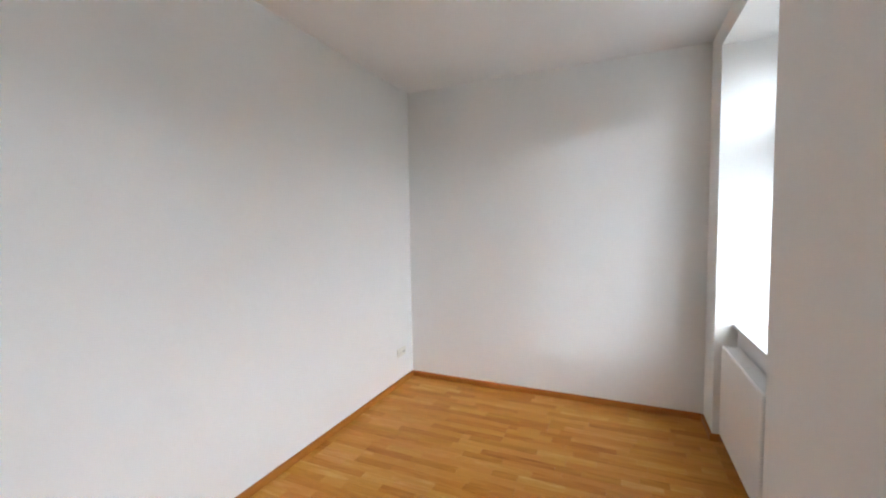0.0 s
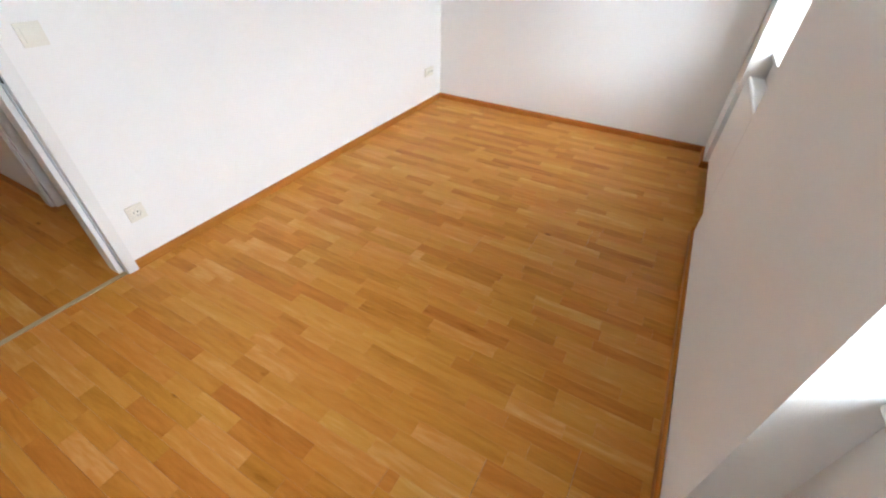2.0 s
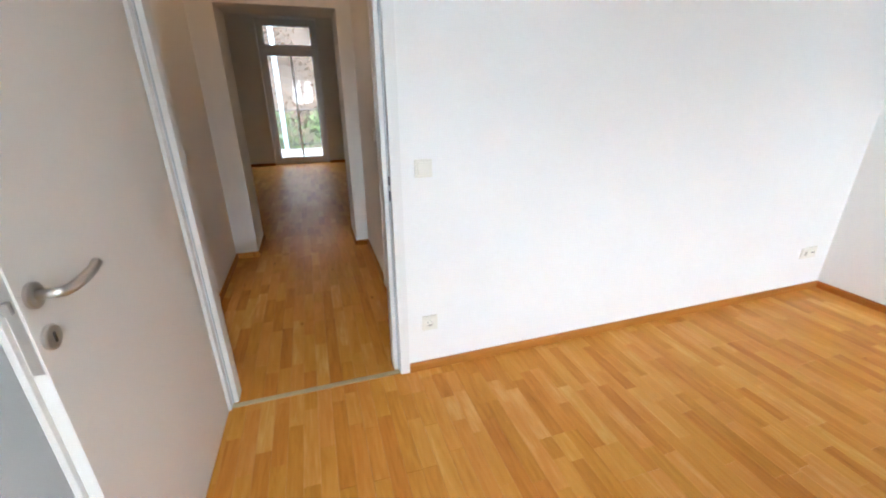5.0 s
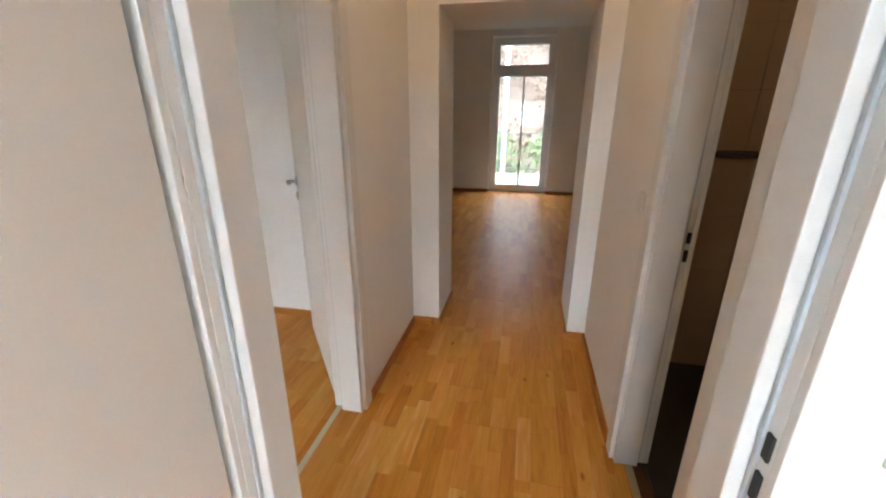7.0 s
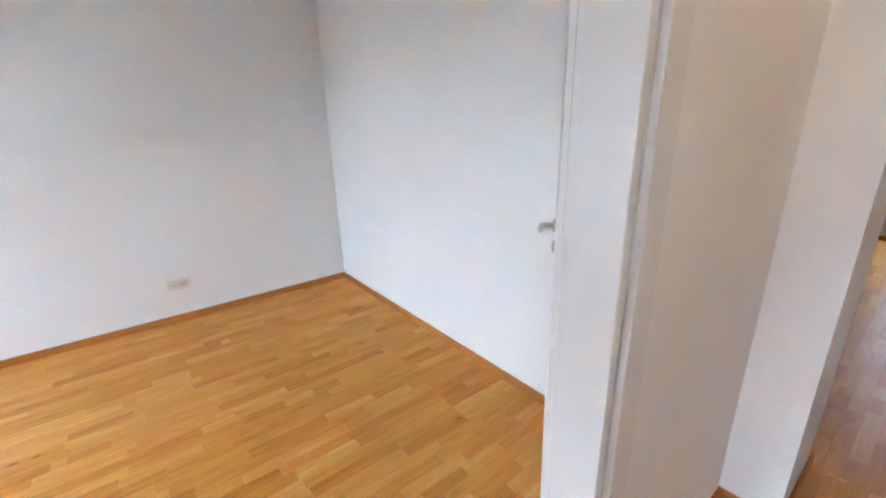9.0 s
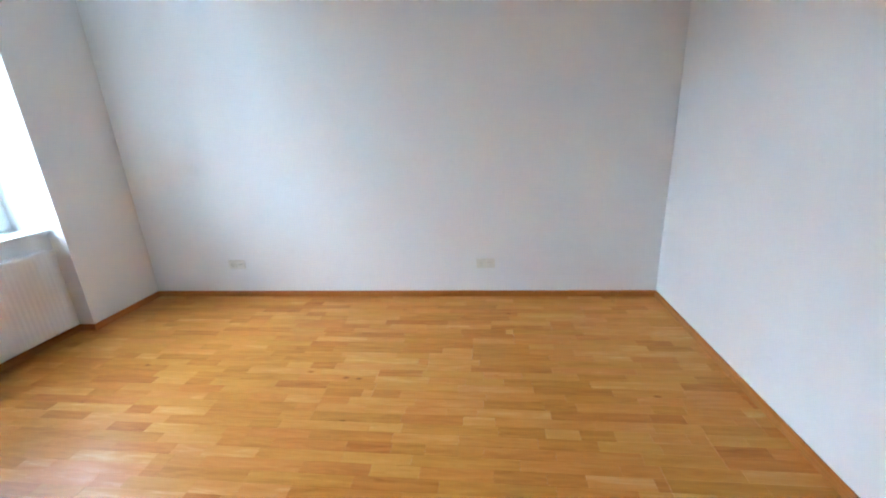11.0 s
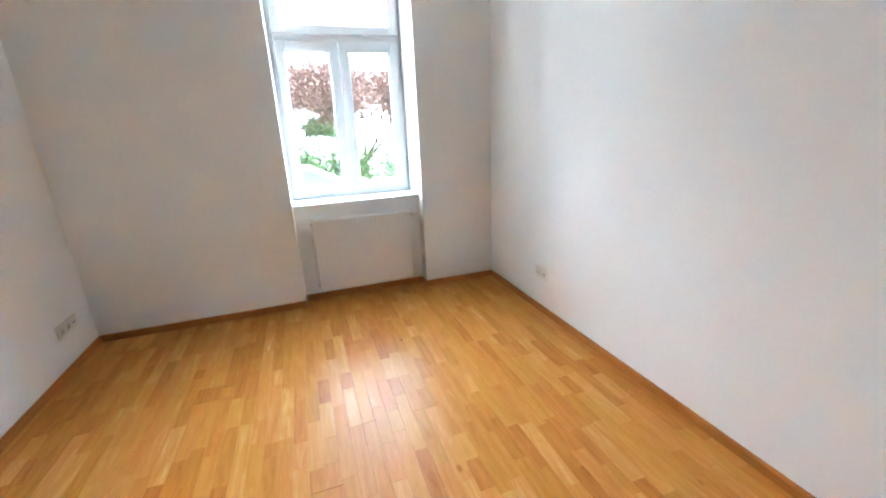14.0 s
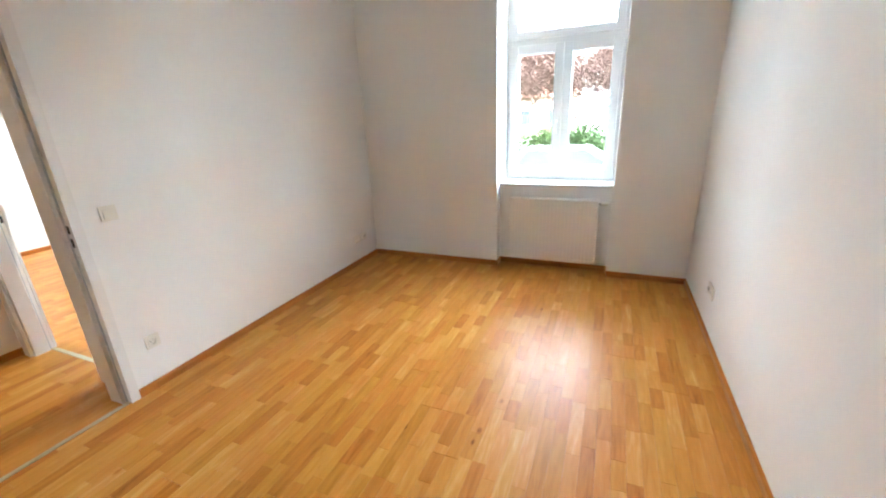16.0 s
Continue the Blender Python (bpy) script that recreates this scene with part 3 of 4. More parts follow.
# ---- sockets and switches ----
def wall_plate(name, label, category, centre, normal_angle, kinds, unit=0.071):
    """A row of inserts in one frame; local x along the wall, y out of it."""
    root = thing(name, label, category, pose(*centre, 0, 0, normal_angle))
    n = len(kinds)
    w = unit * n + 0.010
    rims = [(-w / 2, 0.0, -0.0405, w / 2, 0.009, -0.0280), (-w / 2, 0.0, 0.0280, w / 2, 0.009, 0.0405)]
    bars = [-w / 2] + [-w / 2 + 0.005 + unit * (k + 0.5) + 0.028 for k in range(n)]
    ends = [-w / 2 + 0.005 + unit * (k + 0.5) - 0.028 for k in range(n)] + [w / 2]
    rims += [(p, 0.0, -0.0279, q, 0.009, 0.0279) for p, q in zip(bars, ends)]
    part("frame", boxes(*rims, bevel=0.0015), PLASTIC, root)
    for k, kind in enumerate(kinds):
        cx = -w / 2 + 0.005 + unit * (k + 0.5)
        if kind == "socket":
            ins = bmesh.new()
            r = 0.0205
            seg = 28
            outer = [bm_v for bm_v in (ins.verts.new((cx + s * 0.0275, 0.0115, u * 0.0275)) for s, u in ((-1, -1), (1, -1), (1, 1), (-1, 1)))]
            rim = [ins.verts.new((cx + r * math.cos(2 * math.pi * i / seg - math.pi * 0.75), 0.0115, r * math.sin(2 * math.pi * i / seg - math.pi * 0.75))) for i in range(seg)]
            deep = [ins.verts.new((v.co.x, 0.0006, v.co.z)) for v in rim]
            q = seg // 4
            for s in range(4):
                for i in range(q):
                    ins.faces.new((outer[s], rim[s * q + i], rim[(s * q + i + 1) % seg]))
                ins.faces.new((outer[s], rim[((s + 1) * q) % seg], outer[(s + 1) % 4]))
            for i in range(seg):
                ins.faces.new((rim[i], deep[i], deep[(i + 1) % seg], rim[(i + 1) % seg]))
            ins.faces.new(deep)
            base = [ins.verts.new((v.co.x, 0.0005, v.co.z)) for v in outer]
            for s in range(4):
                ins.faces.new((outer[s], outer[(s + 1) % 4], base[(s + 1) % 4], base[s]))
            insert = part("insert", ins, PLASTIC, root)
            for dx in (-0.0095, 0.0095):
                hb = bmesh.new()
                tube(hb, ((cx + dx, 0.0007, 0), (cx + dx, 0.0014, 0)), 0.0032, 10)
                part("contact_hole", hb, DARK, insert)
            for zc in (0.0145, -0.019):
                part("earth_clip", boxes((cx - 0.003, 0.001, zc, cx + 0.003, 0.009, zc + 0.0045)), STEEL, insert)
        elif kind == "rocker":
            rk = boxes((cx - 0.0275, 0.0035, -0.0275, cx + 0.0275, 0.0125, 0.0275), bevel=0.0015)
            rk.transform(Matrix.Translation((0, 0.011, 0)) @ Matrix.Rotation(radians(2.2), 4, "X") @ Matrix.Translation((0, -0.011, 0)))
            part("rocker", rk, PLASTIC, root)
        else:
            part("blank_insert", boxes((cx - 0.0275, 0.0005, -0.0275, cx + 0.0275, 0.0115, 0.0275), bevel=0.0015), PLASTIC, root)
            for dx in (-0.011, 0.011):
                hb = bmesh.new()
                tube(hb, ((cx + dx, 0.0112, 0), (cx + dx, 0.0122, 0)), 0.0055, 12)
                part("aerial_port", hb, DARK, root)


SOCK = "cream-white flush wall socket above the skirting board"
wall_plate("wall_socket", "single " + SOCK, "socket", (0.80, 2.31, 0.285), 180, ("socket",))
wall_plate("wall_socket", "double " + SOCK, "socket", (3.63, 2.31, 0.31), 180, ("aerial", "socket"))
wall_plate("light_switch", "cream-white flush rocker light switch beside the door", "light switch", (0.785, 2.31, 1.085), 180, ("rocker",))
wall_plate("wall_socket", "double " + SOCK, "socket", (-3.722, 0.65, 0.31), -90, ("aerial", "socket"))
wall_plate("wall_socket", "double " + SOCK, "socket", (-3.722, 2.877, 0.30), -90, ("socket", "socket"))
wall_plate("wall_socket", "single " + SOCK, "socket", (-0.59, 2.32, 0.296), 90, ("socket",))
wall_plate("wall_socket", "triple " + SOCK, "socket", (-0.59, 0.11, 0.28), 90, ("aerial", "socket", "socket"))
wall_plate("light_switch", "cream-white flush rocker light switch beside the door", "light switch", (-0.59, 2.34, 1.08), 90, ("rocker",))
wall_plate("light_switch", "cream-white flush rocker light switch beside the bathroom door", "light switch", (HX0, 3.515, 1.12), 90, ("rocker", ))
plug = bmesh.new()
tube(plug, ((0.62, BACK_Y, 0.33), (0.62, BACK_Y + 0.004, 0.33)), 0.006, 12)
tagged(part("wall_plug", plug, DARK), "small dark screw plug in the niche wall", "wall plug")


# ---- hall and bathroom lamps ----
def ceiling_light(label, x, y, glass):
    """A flat opal dome on a white rim."""
    lamp = thing("ceiling_light", label, "ceiling light", pose(x, y, TOP))
    rim = bmesh.new()
    tube(rim, ((0, 0, -0.001), (0, 0, -0.018), (0, 0, -0.022)), [0.16, 0.16, 0.155], 40)
    part("rim", rim, LACQUER, lamp)
    dome = bmesh.new()
    turns = (0.0, 0.3, 0.6, 0.9, 1.2, 1.45)
    tube(dome, [(0, 0, -0.0225 - 0.07 * math.sin(a)) for a in turns], [0.148 * math.cos(a) for a in turns], 40)
    part("shade", dome, glass, lamp, "warm glowing opal glass shade", smooth=True)


ceiling_light("round opal glass ceiling light glowing warm above the hall", 0.15, 3.55, LAMP_GLOW)
ceiling_light("round opal glass ceiling light glowing dimly in the bathroom", 1.6, 3.2, DIM_GLOW)


# ---- bathroom ----
def tiled(name, label, x0, x1, z0, z1, y, w, h):
    """Tiles on a wall that faces -y, each a piece of its own on a grouted ground."""
    root = structure(name, boxes((x0, y + 0.006, z0, x1, y + 0.03, z1)), GROUT, label, "tiled wall")
    nx, nz = max(1, round((x1 - x0) / w)), max(1, round((z1 - z0) / h))
    tw, th = (x1 - x0) / nx, (z1 - z0) / nz
    me = bpy.data.meshes.new("tile")
    bm = boxes((0.0015, 0.0, 0.0015, tw - 0.0015, 0.0055, th - 0.0015), bevel=0.001)
    bm.to_mesh(me)
    bm.free()
    me.materials.append(TILE)
    for i in range(nx):
        for j in range(nz):
            o = new("tile", me)
            o.parent = root
            o.location = (x0 + i * tw, y, z0 + j * th)


tiled("wall_bath_lower", "beige tiled half-height cistern wall of the bathroom", 0.9, 2.49, 0.0, 1.24, 4.18, 0.6, 0.31)
tiled("wall_bath_upper", "beige tiled upper bathroom wall", 0.9, 2.49, 1.265, 2.8, 4.29, 0.6, 0.3)
structure("bath_ledge", boxes((0.895, 4.165, 1.243, 2.495, 4.29, 1.262), bevel=0.002), DARKTILE, "dark ledge on top of the half-height tiled wall", "ledge")
structure("floor_bath", boxes((HX1, 2.44, -0.012, 2.5, 4.3, 0.0)), DARKTILE, "dark brown tiled bathroom floor", "floor")
fp = thing("flush_plate", "beige plastic flush plate on the tiled wall", "flush plate", pose(1.67, 4.18, 1.10))
part("plate", boxes((-0.12, -0.012, -0.08, 0.12, -0.0005, 0.08), bevel=0.004), PLASTIC, fp)
part("button", boxes((-0.09, -0.016, -0.05, 0.0, -0.0125, 0.05), bevel=0.002), PLASTIC, fp)
part("button", boxes((0.01, -0.016, -0.05, 0.09, -0.0125, 0.05), bevel=0.002), PLASTIC, fp)
wc = thing("toilet", "white wall-hung toilet with its brown wooden lid raised", "toilet", pose(1.72, 4.18, 0))
bowl = bmesh.new()
rings = []
for z, ry, rx, cy in ((0.08, 0.10, 0.09, -0.11), (0.2, 0.19, 0.13, -0.2), (0.33, 0.255, 0.175, -0.262), (0.40, 0.265, 0.182, -0.27)):
    rings.append([bowl.verts.new((rx * math.sin(a), cy + ry * math.cos(a), z)) for a in (2 * math.pi * k / 32 for k in range(32))])
for r, s in zip(rings, rings[1:]):
    for k in range(32):
        bowl.faces.new((r[k], r[(k + 1) % 32], s[(k + 1) % 32], s[k]))
bowl.faces.new(rings[0])
bowl.faces.new(rings[-1][::-1])
part("bowl", bowl, CERAMIC, wc, smooth=True)
part("mount", boxes((-0.16, -0.12, 0.10, 0.16, -0.0005, 0.395), bevel=0.02), CERAMIC, wc)
seat = bmesh.new()
lo = [seat.verts.new((0.19 * math.sin(a), -0.275 + 0.27 * math.cos(a), 0.403)) for a in (2 * math.pi * k / 40 for k in range(40))]
hi = [seat.verts.new((v.co.x, v.co.y, 0.43)) for v in lo]
for k in range(40):
    seat.faces.new((lo[k], lo[(k + 1) % 40], hi[(k + 1) % 40], hi[k]))
seat.faces.new(lo[::-1])
seat.faces.new(hi)
seat.transform(Matrix.Translation((0, -0.03, 0.41)) @ Matrix.Rotation(radians(-82), 4, "X") @ Matrix.Translation((0, 0.02, -0.41)))
part("seat_lid", seat, BROWNWOOD, wc, "brown wooden toilet seat lid")
ph = thing("paper_holder", "small steel toilet paper holder on the tiled wall", "paper holder", pose(1.56, 4.18, 0.90))
part("wall_mount", boxes((-0.02, -0.02, -0.02, 0.02, -0.0005, 0.02), bevel=0.003), STEEL, ph)
pb = bmesh.new()
tube(pb, ((0, -0.02, 0), (0, -0.06, 0), (0.02, -0.07, 0), (0.14, -0.07, 0)), 0.006, 10)
part("bar", pb, STEEL, ph, smooth=True)
mir = thing("mirror_cabinet", "dark-framed bathroom mirror above the ledge", "mirror", pose(1.81, 4.29, 1.77))
part("frame", ring(-0.28, -0.4, 0.28, 0.4, 0.03, -0.03, -0.001, 0.002), DARK, mir)
part("glass", boxes((-0.25, -0.022, -0.37, 0.25, -0.002, 0.37)), MIRROR, mir)

# ---- outdoors ----
GZ = -1.05
structure("ground", boxes((-400, -400, GZ - 0.3, 400, 400, GZ)), LAWN, "spring lawn reaching to the horizon", "ground")
def sky_sheet(side):
    """A tall sheet of sky that stands in the distance and bends over towards the zenith."""
    bm = bmesh.new()
    prof = [(70, GZ), (70, 50)] + [(20 + 50 * math.cos(a), 50 + 75 * math.sin(a)) for a in (radians(15 * k) for k in range(1, 6))]
    rows = [[bm.verts.new((x, side * y, z)) for x in (-150, 150)] for y, z in prof]
    for p, q in zip(rows, rows[1:]):
        bm.faces.new((p[0], p[1], q[1], q[0]))
    return bm


structure("backdrop_street", sky_sheet(-1), BRIGHT_SKY, "bright hazy white sky in the distance", "sky")
structure("backdrop_garden", sky_sheet(1), GARDEN_SKY, "bright hazy white sky in the distance", "sky")
structure("road", boxes((-120, -10.2, GZ, 120, -4.3, GZ + 0.015)), ASPHALT, "grey asphalt street with parked cars", "road")
structure("pavement", boxes((-120, -4.28, GZ, 120, -0.78, GZ + 0.12), bevel=0.01), RENDERED, "pale concrete pavement along the facade", "pavement")


def leaf_cloud(bm, centre, radii, count, size, rnd):
    """Small bent leaf clumps scattered unevenly in an ellipsoid."""
    for _ in range(count):
        while True:
            p = Vector((rnd.uniform(-1, 1), rnd.uniform(-1, 1), rnd.uniform(-1, 1)))
            if p.length < 1:
                break
        p = Vector((p.x * radii[0], p.y * radii[1], p.z * radii[2])) + Vector(centre)
        u = Vector((rnd.uniform(-1, 1), rnd.uniform(-1, 1), rnd.uniform(-1, 1))).normalized()
        w = u.orthogonal().normalized()
        s = size * rnd.uniform(0.5, 1.4)
        a = bm.verts.new(p - u * s)
        b = bm.verts.new(p + w * s * 0.5)
        c = bm.verts.new(p + u * s)
        d = bm.verts.new(p - w * s * 0.5)
        bm.faces.new((a, b, c))
        bm.faces.new((a, c, d))


def tree(label, base, height, spread, leaf, leaf_count, leaf_size, seed, twigs=4):
    """Tapered trunk, forking limbs down to twigs, and a thin crown of small leaves at the twigs."""
    rnd = random.Random(seed)
    root = thing("tree", label, "tree", pose(*base))
    bm = bmesh.new()
    tips = []

    def grow(p, d, length, r, depth):
        pts, rr = [p], [r]
        q, dd = p.copy(), d.copy()
        for k in range(3):
            dd = (dd + Vector((rnd.uniform(-.22, .22), rnd.uniform(-.22, .22), rnd.uniform(-.06, .14)))).normalized()
            q = q + dd * length / 3
            pts.append(q.copy())
            rr.append(r * (1 - 0.14 * (k + 1)))
        tube(bm, pts, rr, 9 if depth < 2 else 6 if depth < 4 else 4, True)
        if depth >= twigs:
            tips.append(q)
            return
        if depth >= 2:
            tips.append(q)
        for k in range(3 if depth else 4):
            az = rnd.uniform(0, 6.28)
            side = Vector((math.cos(az), math.sin(az), rnd.uniform(0.0, 0.6)))
            grow(q, (dd * 0.6 + side * spread).normalized(), (height * 0.25 if depth == 0 else length) * rnd.uniform(0.62, 0.85), rr[-1] * 0.62, depth + 1)

    grow(Vector((0, 0, -0.1)), Vector((0.05, 0, 1)), height * 0.12, height * 0.022, 0)
    part("trunk", bm, BARK, root)
    cr = bmesh.new()
    per = max(1, leaf_count // max(1, len(tips)))
    for q in tips:
        leaf_cloud(cr, q, (height * 0.08,) * 3, per, leaf_size, rnd)
    part("crown", cr, leaf, root)


def bush(label, base, radii, leaf, count, size, seed):
    rnd = random.Random(seed)
    root = thing("bush", label, "bush", pose(*base), group="bushes across the street")
    st = bmesh.new()
    for _ in range(9):
        az, tilt = rnd.uniform(0, 6.28), rnd.uniform(0.1, 0.6)
        d = Vector((math.cos(az) * tilt * radii[0], math.sin(az) * tilt * radii[1], radii[2] * 1.5))
        tube(st, ((0, 0, -0.05), d * 0.5 + Vector((0.02, 0, 0)), d), [0.025, 0.016, 0.006], 5)
    part("stems", st, BARK, root)
    cr = bmesh.new()
    for _ in range(14):
        c = (rnd.uniform(-.6, .6) * radii[0], rnd.uniform(-.6, .6) * radii[1], radii[2] * rnd.uniform(0.5, 1.5))
        leaf_cloud(cr, c, tuple(r * rnd.uniform(0.35, 0.55) for r in radii), count // 14, size, rnd)
    part("foliage", cr, leaf, root)


RED = "thin-leaved reddish tree with fine bare twigs across the street"
DRY = "bare-branched tree with a few dry leaves across the street"
tree(RED, (-4.9, -16.0, GZ), 9.0, 0.85, BLOSSOM, 26000, 0.06, 3, 5)
tree(RED, (-1.6, -17.0, GZ), 9.5, 0.85, BLOSSOM, 26000, 0.06, 5, 5)
tree(DRY, (-9.0, -17.5, GZ), 9.5, 0.9, DRYLEAF, 24000, 0.06, 8, 5)
tree("green young tree on the lawn across the street", (-4.2, -25.0, GZ), 6.0, 0.7, LIGHTLEAF, 9000, 0.075, 11)
tree(RED, (2.6, -18.5, GZ), 9.5, 0.85, BLOSSOM, 26000, 0.06, 14, 5)
for k, (bx, by, rx, rz, lf) in enumerate(((-6.3, -12.2, 1.4, 1.0, GREENLEAF), (-3.9, -12.4, 1.2, 0.95, LIGHTLEAF), (-2.2, -12.2, 1.1, 1.05, GREENLEAF), (-0.6, -12.0, 1.3, 1.15, LIGHTLEAF),
                                         (1.4, -12.4, 1.1, 1.3, GREENLEAF), (4.2, -12.2, 1.3, 0.9, LIGHTLEAF), (-9.6, -12.4, 1.4, 0.9, GREENLEAF),
                                         (-13.0, -12.3, 1.5, 1.0, LIGHTLEAF), (-17.0, -13.0, 1.6, 1.0, GREENLEAF), (7.5, -12.4, 1.4, 1.0, GREENLEAF))):
    bush("loose green shrub beside the street", (bx, by, GZ), (rx, 0.9, rz), lf, 2600, 0.07, 40 + k)


def car(label, x, y, paint, flip=False):
    """A parked hatchback: lofted body, dark glass, wheels in arches, lamps."""
    root = thing("parked_car", label, "car", pose(x, y, GZ + 0.015, 0, 0, 180 if flip else 0), group="parked cars")
    prof = [(-2.05, 0.55), (-2.08, 0.85), (-1.85, 0.98), (-1.0, 1.02), (-0.9, 1.03), (0.2, 1.04), (1.2, 1.0), (1.85, 0.92), (2.05, 0.75), (2.05, 0.45), (1.9, 0.28), (-1.9, 0.28), (-2.02, 0.4)]

    def loft(outline, widths):
        bm = bmesh.new()
        rows = [[bm.verts.new((px, s * w, pz)) for px, pz in outline] for s, w in widths]
        for r, q in zip(rows, rows[1:]):
            for k in range(len(outline)):
                bm.faces.new((r[k], r[(k + 1) % len(outline)], q[(k + 1) % len(outline)], q[k]))
        bm.faces.new(rows[0])
        bm.faces.new(rows[-1][::-1])
        bmesh.ops.bevel(bm, geom=[e for e in bm.edges], offset=0.03, segments=2, affect="EDGES")
        return bm

    part("body", loft(prof, ((-1, 0.86), (1, 0.86))), paint, root, smooth=False)

    def cabin(z_top, inset, grow):
        bm = bmesh.new()
        lower = [(-1.95 - grow, -0.80), (1.0 + grow, -0.80), (1.0 + grow, 0.80), (-1.95 - grow, 0.80)]
        upper = [(-1.55, -0.62), (0.15, -0.62), (0.15, 0.62), (-1.55, 0.62)]
        lo = [bm.verts.new((a, b, 0.98)) for a, b in lower]
        up = [bm.verts.new((a, b, z_top)) for a, b in upper]
        for k in range(4):
            bm.faces.new((lo[k], lo[(k + 1) % 4], up[(k + 1) % 4], up[k]))
        bm.faces.new(up)
        bm.faces.new(lo[::-1])
        bmesh.ops.bevel(bm, geom=bm.edges[:], offset=0.04, segments=2, affect="EDGES")
        return bm

    part("glasshouse", cabin(1.42, 0, 0), CARGLASS, root, "dark car windows")
    part("roof", boxes((-1.6, -0.63, 1.40, 0.2, 0.63, 1.46), bevel=0.025), paint, root)
    for s in (-1, 1):
        for xa, xb in ((1.0, 0.17), (-0.45, -0.45), (-1.9, -1.53)):
            pb = bmesh.new()
            tube(pb, ((xa, s * 0.805, 0.99), ((xa + xb) / 2, s * 0.72, 1.2), (xb, s * 0.63, 1.42)), 0.035, 6)
            part("pillar", pb, paint, root)
        part("side_mirror", boxes((0.72, min(s * 0.86, s * 1.0), 0.98, 0.84, max(s * 0.86, s * 1.0), 1.12), bevel=0.02), paint, root)
        for wx in (-1.3, 1.3):
            wb = bmesh.new()
            tube(wb, ((wx, s * 0.66, 0.31), (wx, s * 0.69, 0.31), (wx, s * 0.85, 0.31), (wx, s * 0.88, 0.31)), [0.27, 0.31, 0.31, 0.27], 24)
            w = part("wheel", wb, TYRE, root)
            rb = bmesh.new()
            tube(rb, ((wx, s * 0.86, 0.31), (wx, s * 0.89, 0.31)), 0.2, 20)
            part("rim", rb, STEEL, w)
        part("headlight", boxes((1.93, min(s * 0.5, s * 0.8), 0.66, 2.07, max(s * 0.5, s * 0.8), 0.8), bevel=0.02), GLASS, root)
        part("tail_light", boxes((-2.1, min(s * 0.55, s * 0.82), 0.7, -2.0, max(s * 0.55, s * 0.82), 0.86), bevel=0.02), ROOFTILE, root)


car("white parked hatchback at the kerb", -4.6, -5.6, CARWHITE)
car("silver parked hatchback at the kerb", -9.4, -5.6, CARSILVER)
car("white parked hatchback at the kerb", 0.4, -5.6, CARWHITE, True)
car("silver parked hatchback across the street", -2.2, -9.2, CARSILVER, True)
car("white parked hatchback across the street", 5.6, -5.6, CARWHITE)


def house(label, x0, x1, y, storeys, wall_mat, bays, roof_h):
    """A street house seen from afar: wall, roof, and each window with frame and pane."""
    root = thing("house", label, "house", pose((x0 + x1) / 2, y, GZ))
    w, d, h = x1 - x0, 11.0, storeys * 3.2 + 0.6
    part("wall", boxes((-w / 2, -d, 0, w / 2, 0, h)), wall_mat, root)
    rb = bmesh.new()
    e = 0.5
    vs = [rb.verts.new(p) for p in ((-w / 2 - e, e, h), (w / 2 + e, e, h), (w / 2 + e, -d - e, h), (-w / 2 - e, -d - e, h), (-w / 2 - e, -d / 2, h + roof_h), (w / 2 + e, -d / 2, h + roof_h))]
    for q in ((0, 1, 5, 4), (2, 3, 4, 5), (0, 4, 3), (1, 2, 5), (3, 2, 1, 0)):
        rb.faces.new([vs[i] for i in q])
    part("roof", rb, ROOFTILE, root)
    step = w / bays
    for i in range(bays):
        for s in range(storeys):
            cx, cz = -w / 2 + step * (i + 0.5), 1.0 + s * 3.2
            fr = part("window", ring(cx - 0.55, cz, cx + 0.55, cz + 1.6, 0.09, -0.02, 0.06, 0), PVC, root)
            part("pane", boxes((cx - 0.46, 0.005, cz + 0.09, cx + 0.46, 0.02, cz + 1.51)), PANEDARK, fr)
            part("sill", boxes((cx - 0.65, 0.002, cz - 0.1, cx + 0.65, 0.14, cz - 0.005)), RENDERED, fr)


house("pale rendered three-storey town house across the street", -38, -20, -41, 3, RENDERED, 6, 3.0)
house("pinkish two-storey house with a clay roof across the street", 1.5, 13, -41, 1, PINKRENDER, 4, 4.0)
house("pale rendered two-storey house with a clay roof across the street", 18, 34, -52, 2, RENDERED, 5, 3.2)

# garden side
structure("terrace_slab", boxes((-3.2, NOUT + 0.002, GZ, 3.0, 12.3, -0.045)), RENDERED, "concrete terrace slab behind the house", "terrace")
deck = structure("terrace_deck", boxes((-3.2, NOUT + 0.004, -0.043, 3.0, 12.3, -0.03)), DARK, "grey weathered deck boards on the terrace", "deck")
bme = bpy.data.meshes.new("board")
bb = boxes((-3.2, 0.0, -0.029, 3.0, 0.138, -0.004), bevel=0.003)
bb.to_mesh(bme)
bb.free()
bme.materials.append(DECK)
for k in range(15):
    o = new("board", bme)
    o.parent = deck
    o.location = (0, NOUT + 0.02 + k * 0.146, 0)
rail = thing("terrace_railing", "dark metal terrace railing with thin upright bars", "railing", pose(0, 12.2, 0))
for z in (0.12, 0.98):
    rb = bmesh.new()
    tube(rb, ((-3.1, 0, z), (2.9, 0, z)), 0.016, 8)
    part("rail", rb, RAILMETAL, rail)
for k in range(41):
    x = -3.1 + k * 0.15
    rb = bmesh.new()
    tube(rb, ((x, 0, -0.005 if k % 10 == 0 else 0.12), (x, 0, 0.98)), 0.014 if k % 10 == 0 else 0.007, 6)
    part("baluster", rb, RAILMETAL, rail)
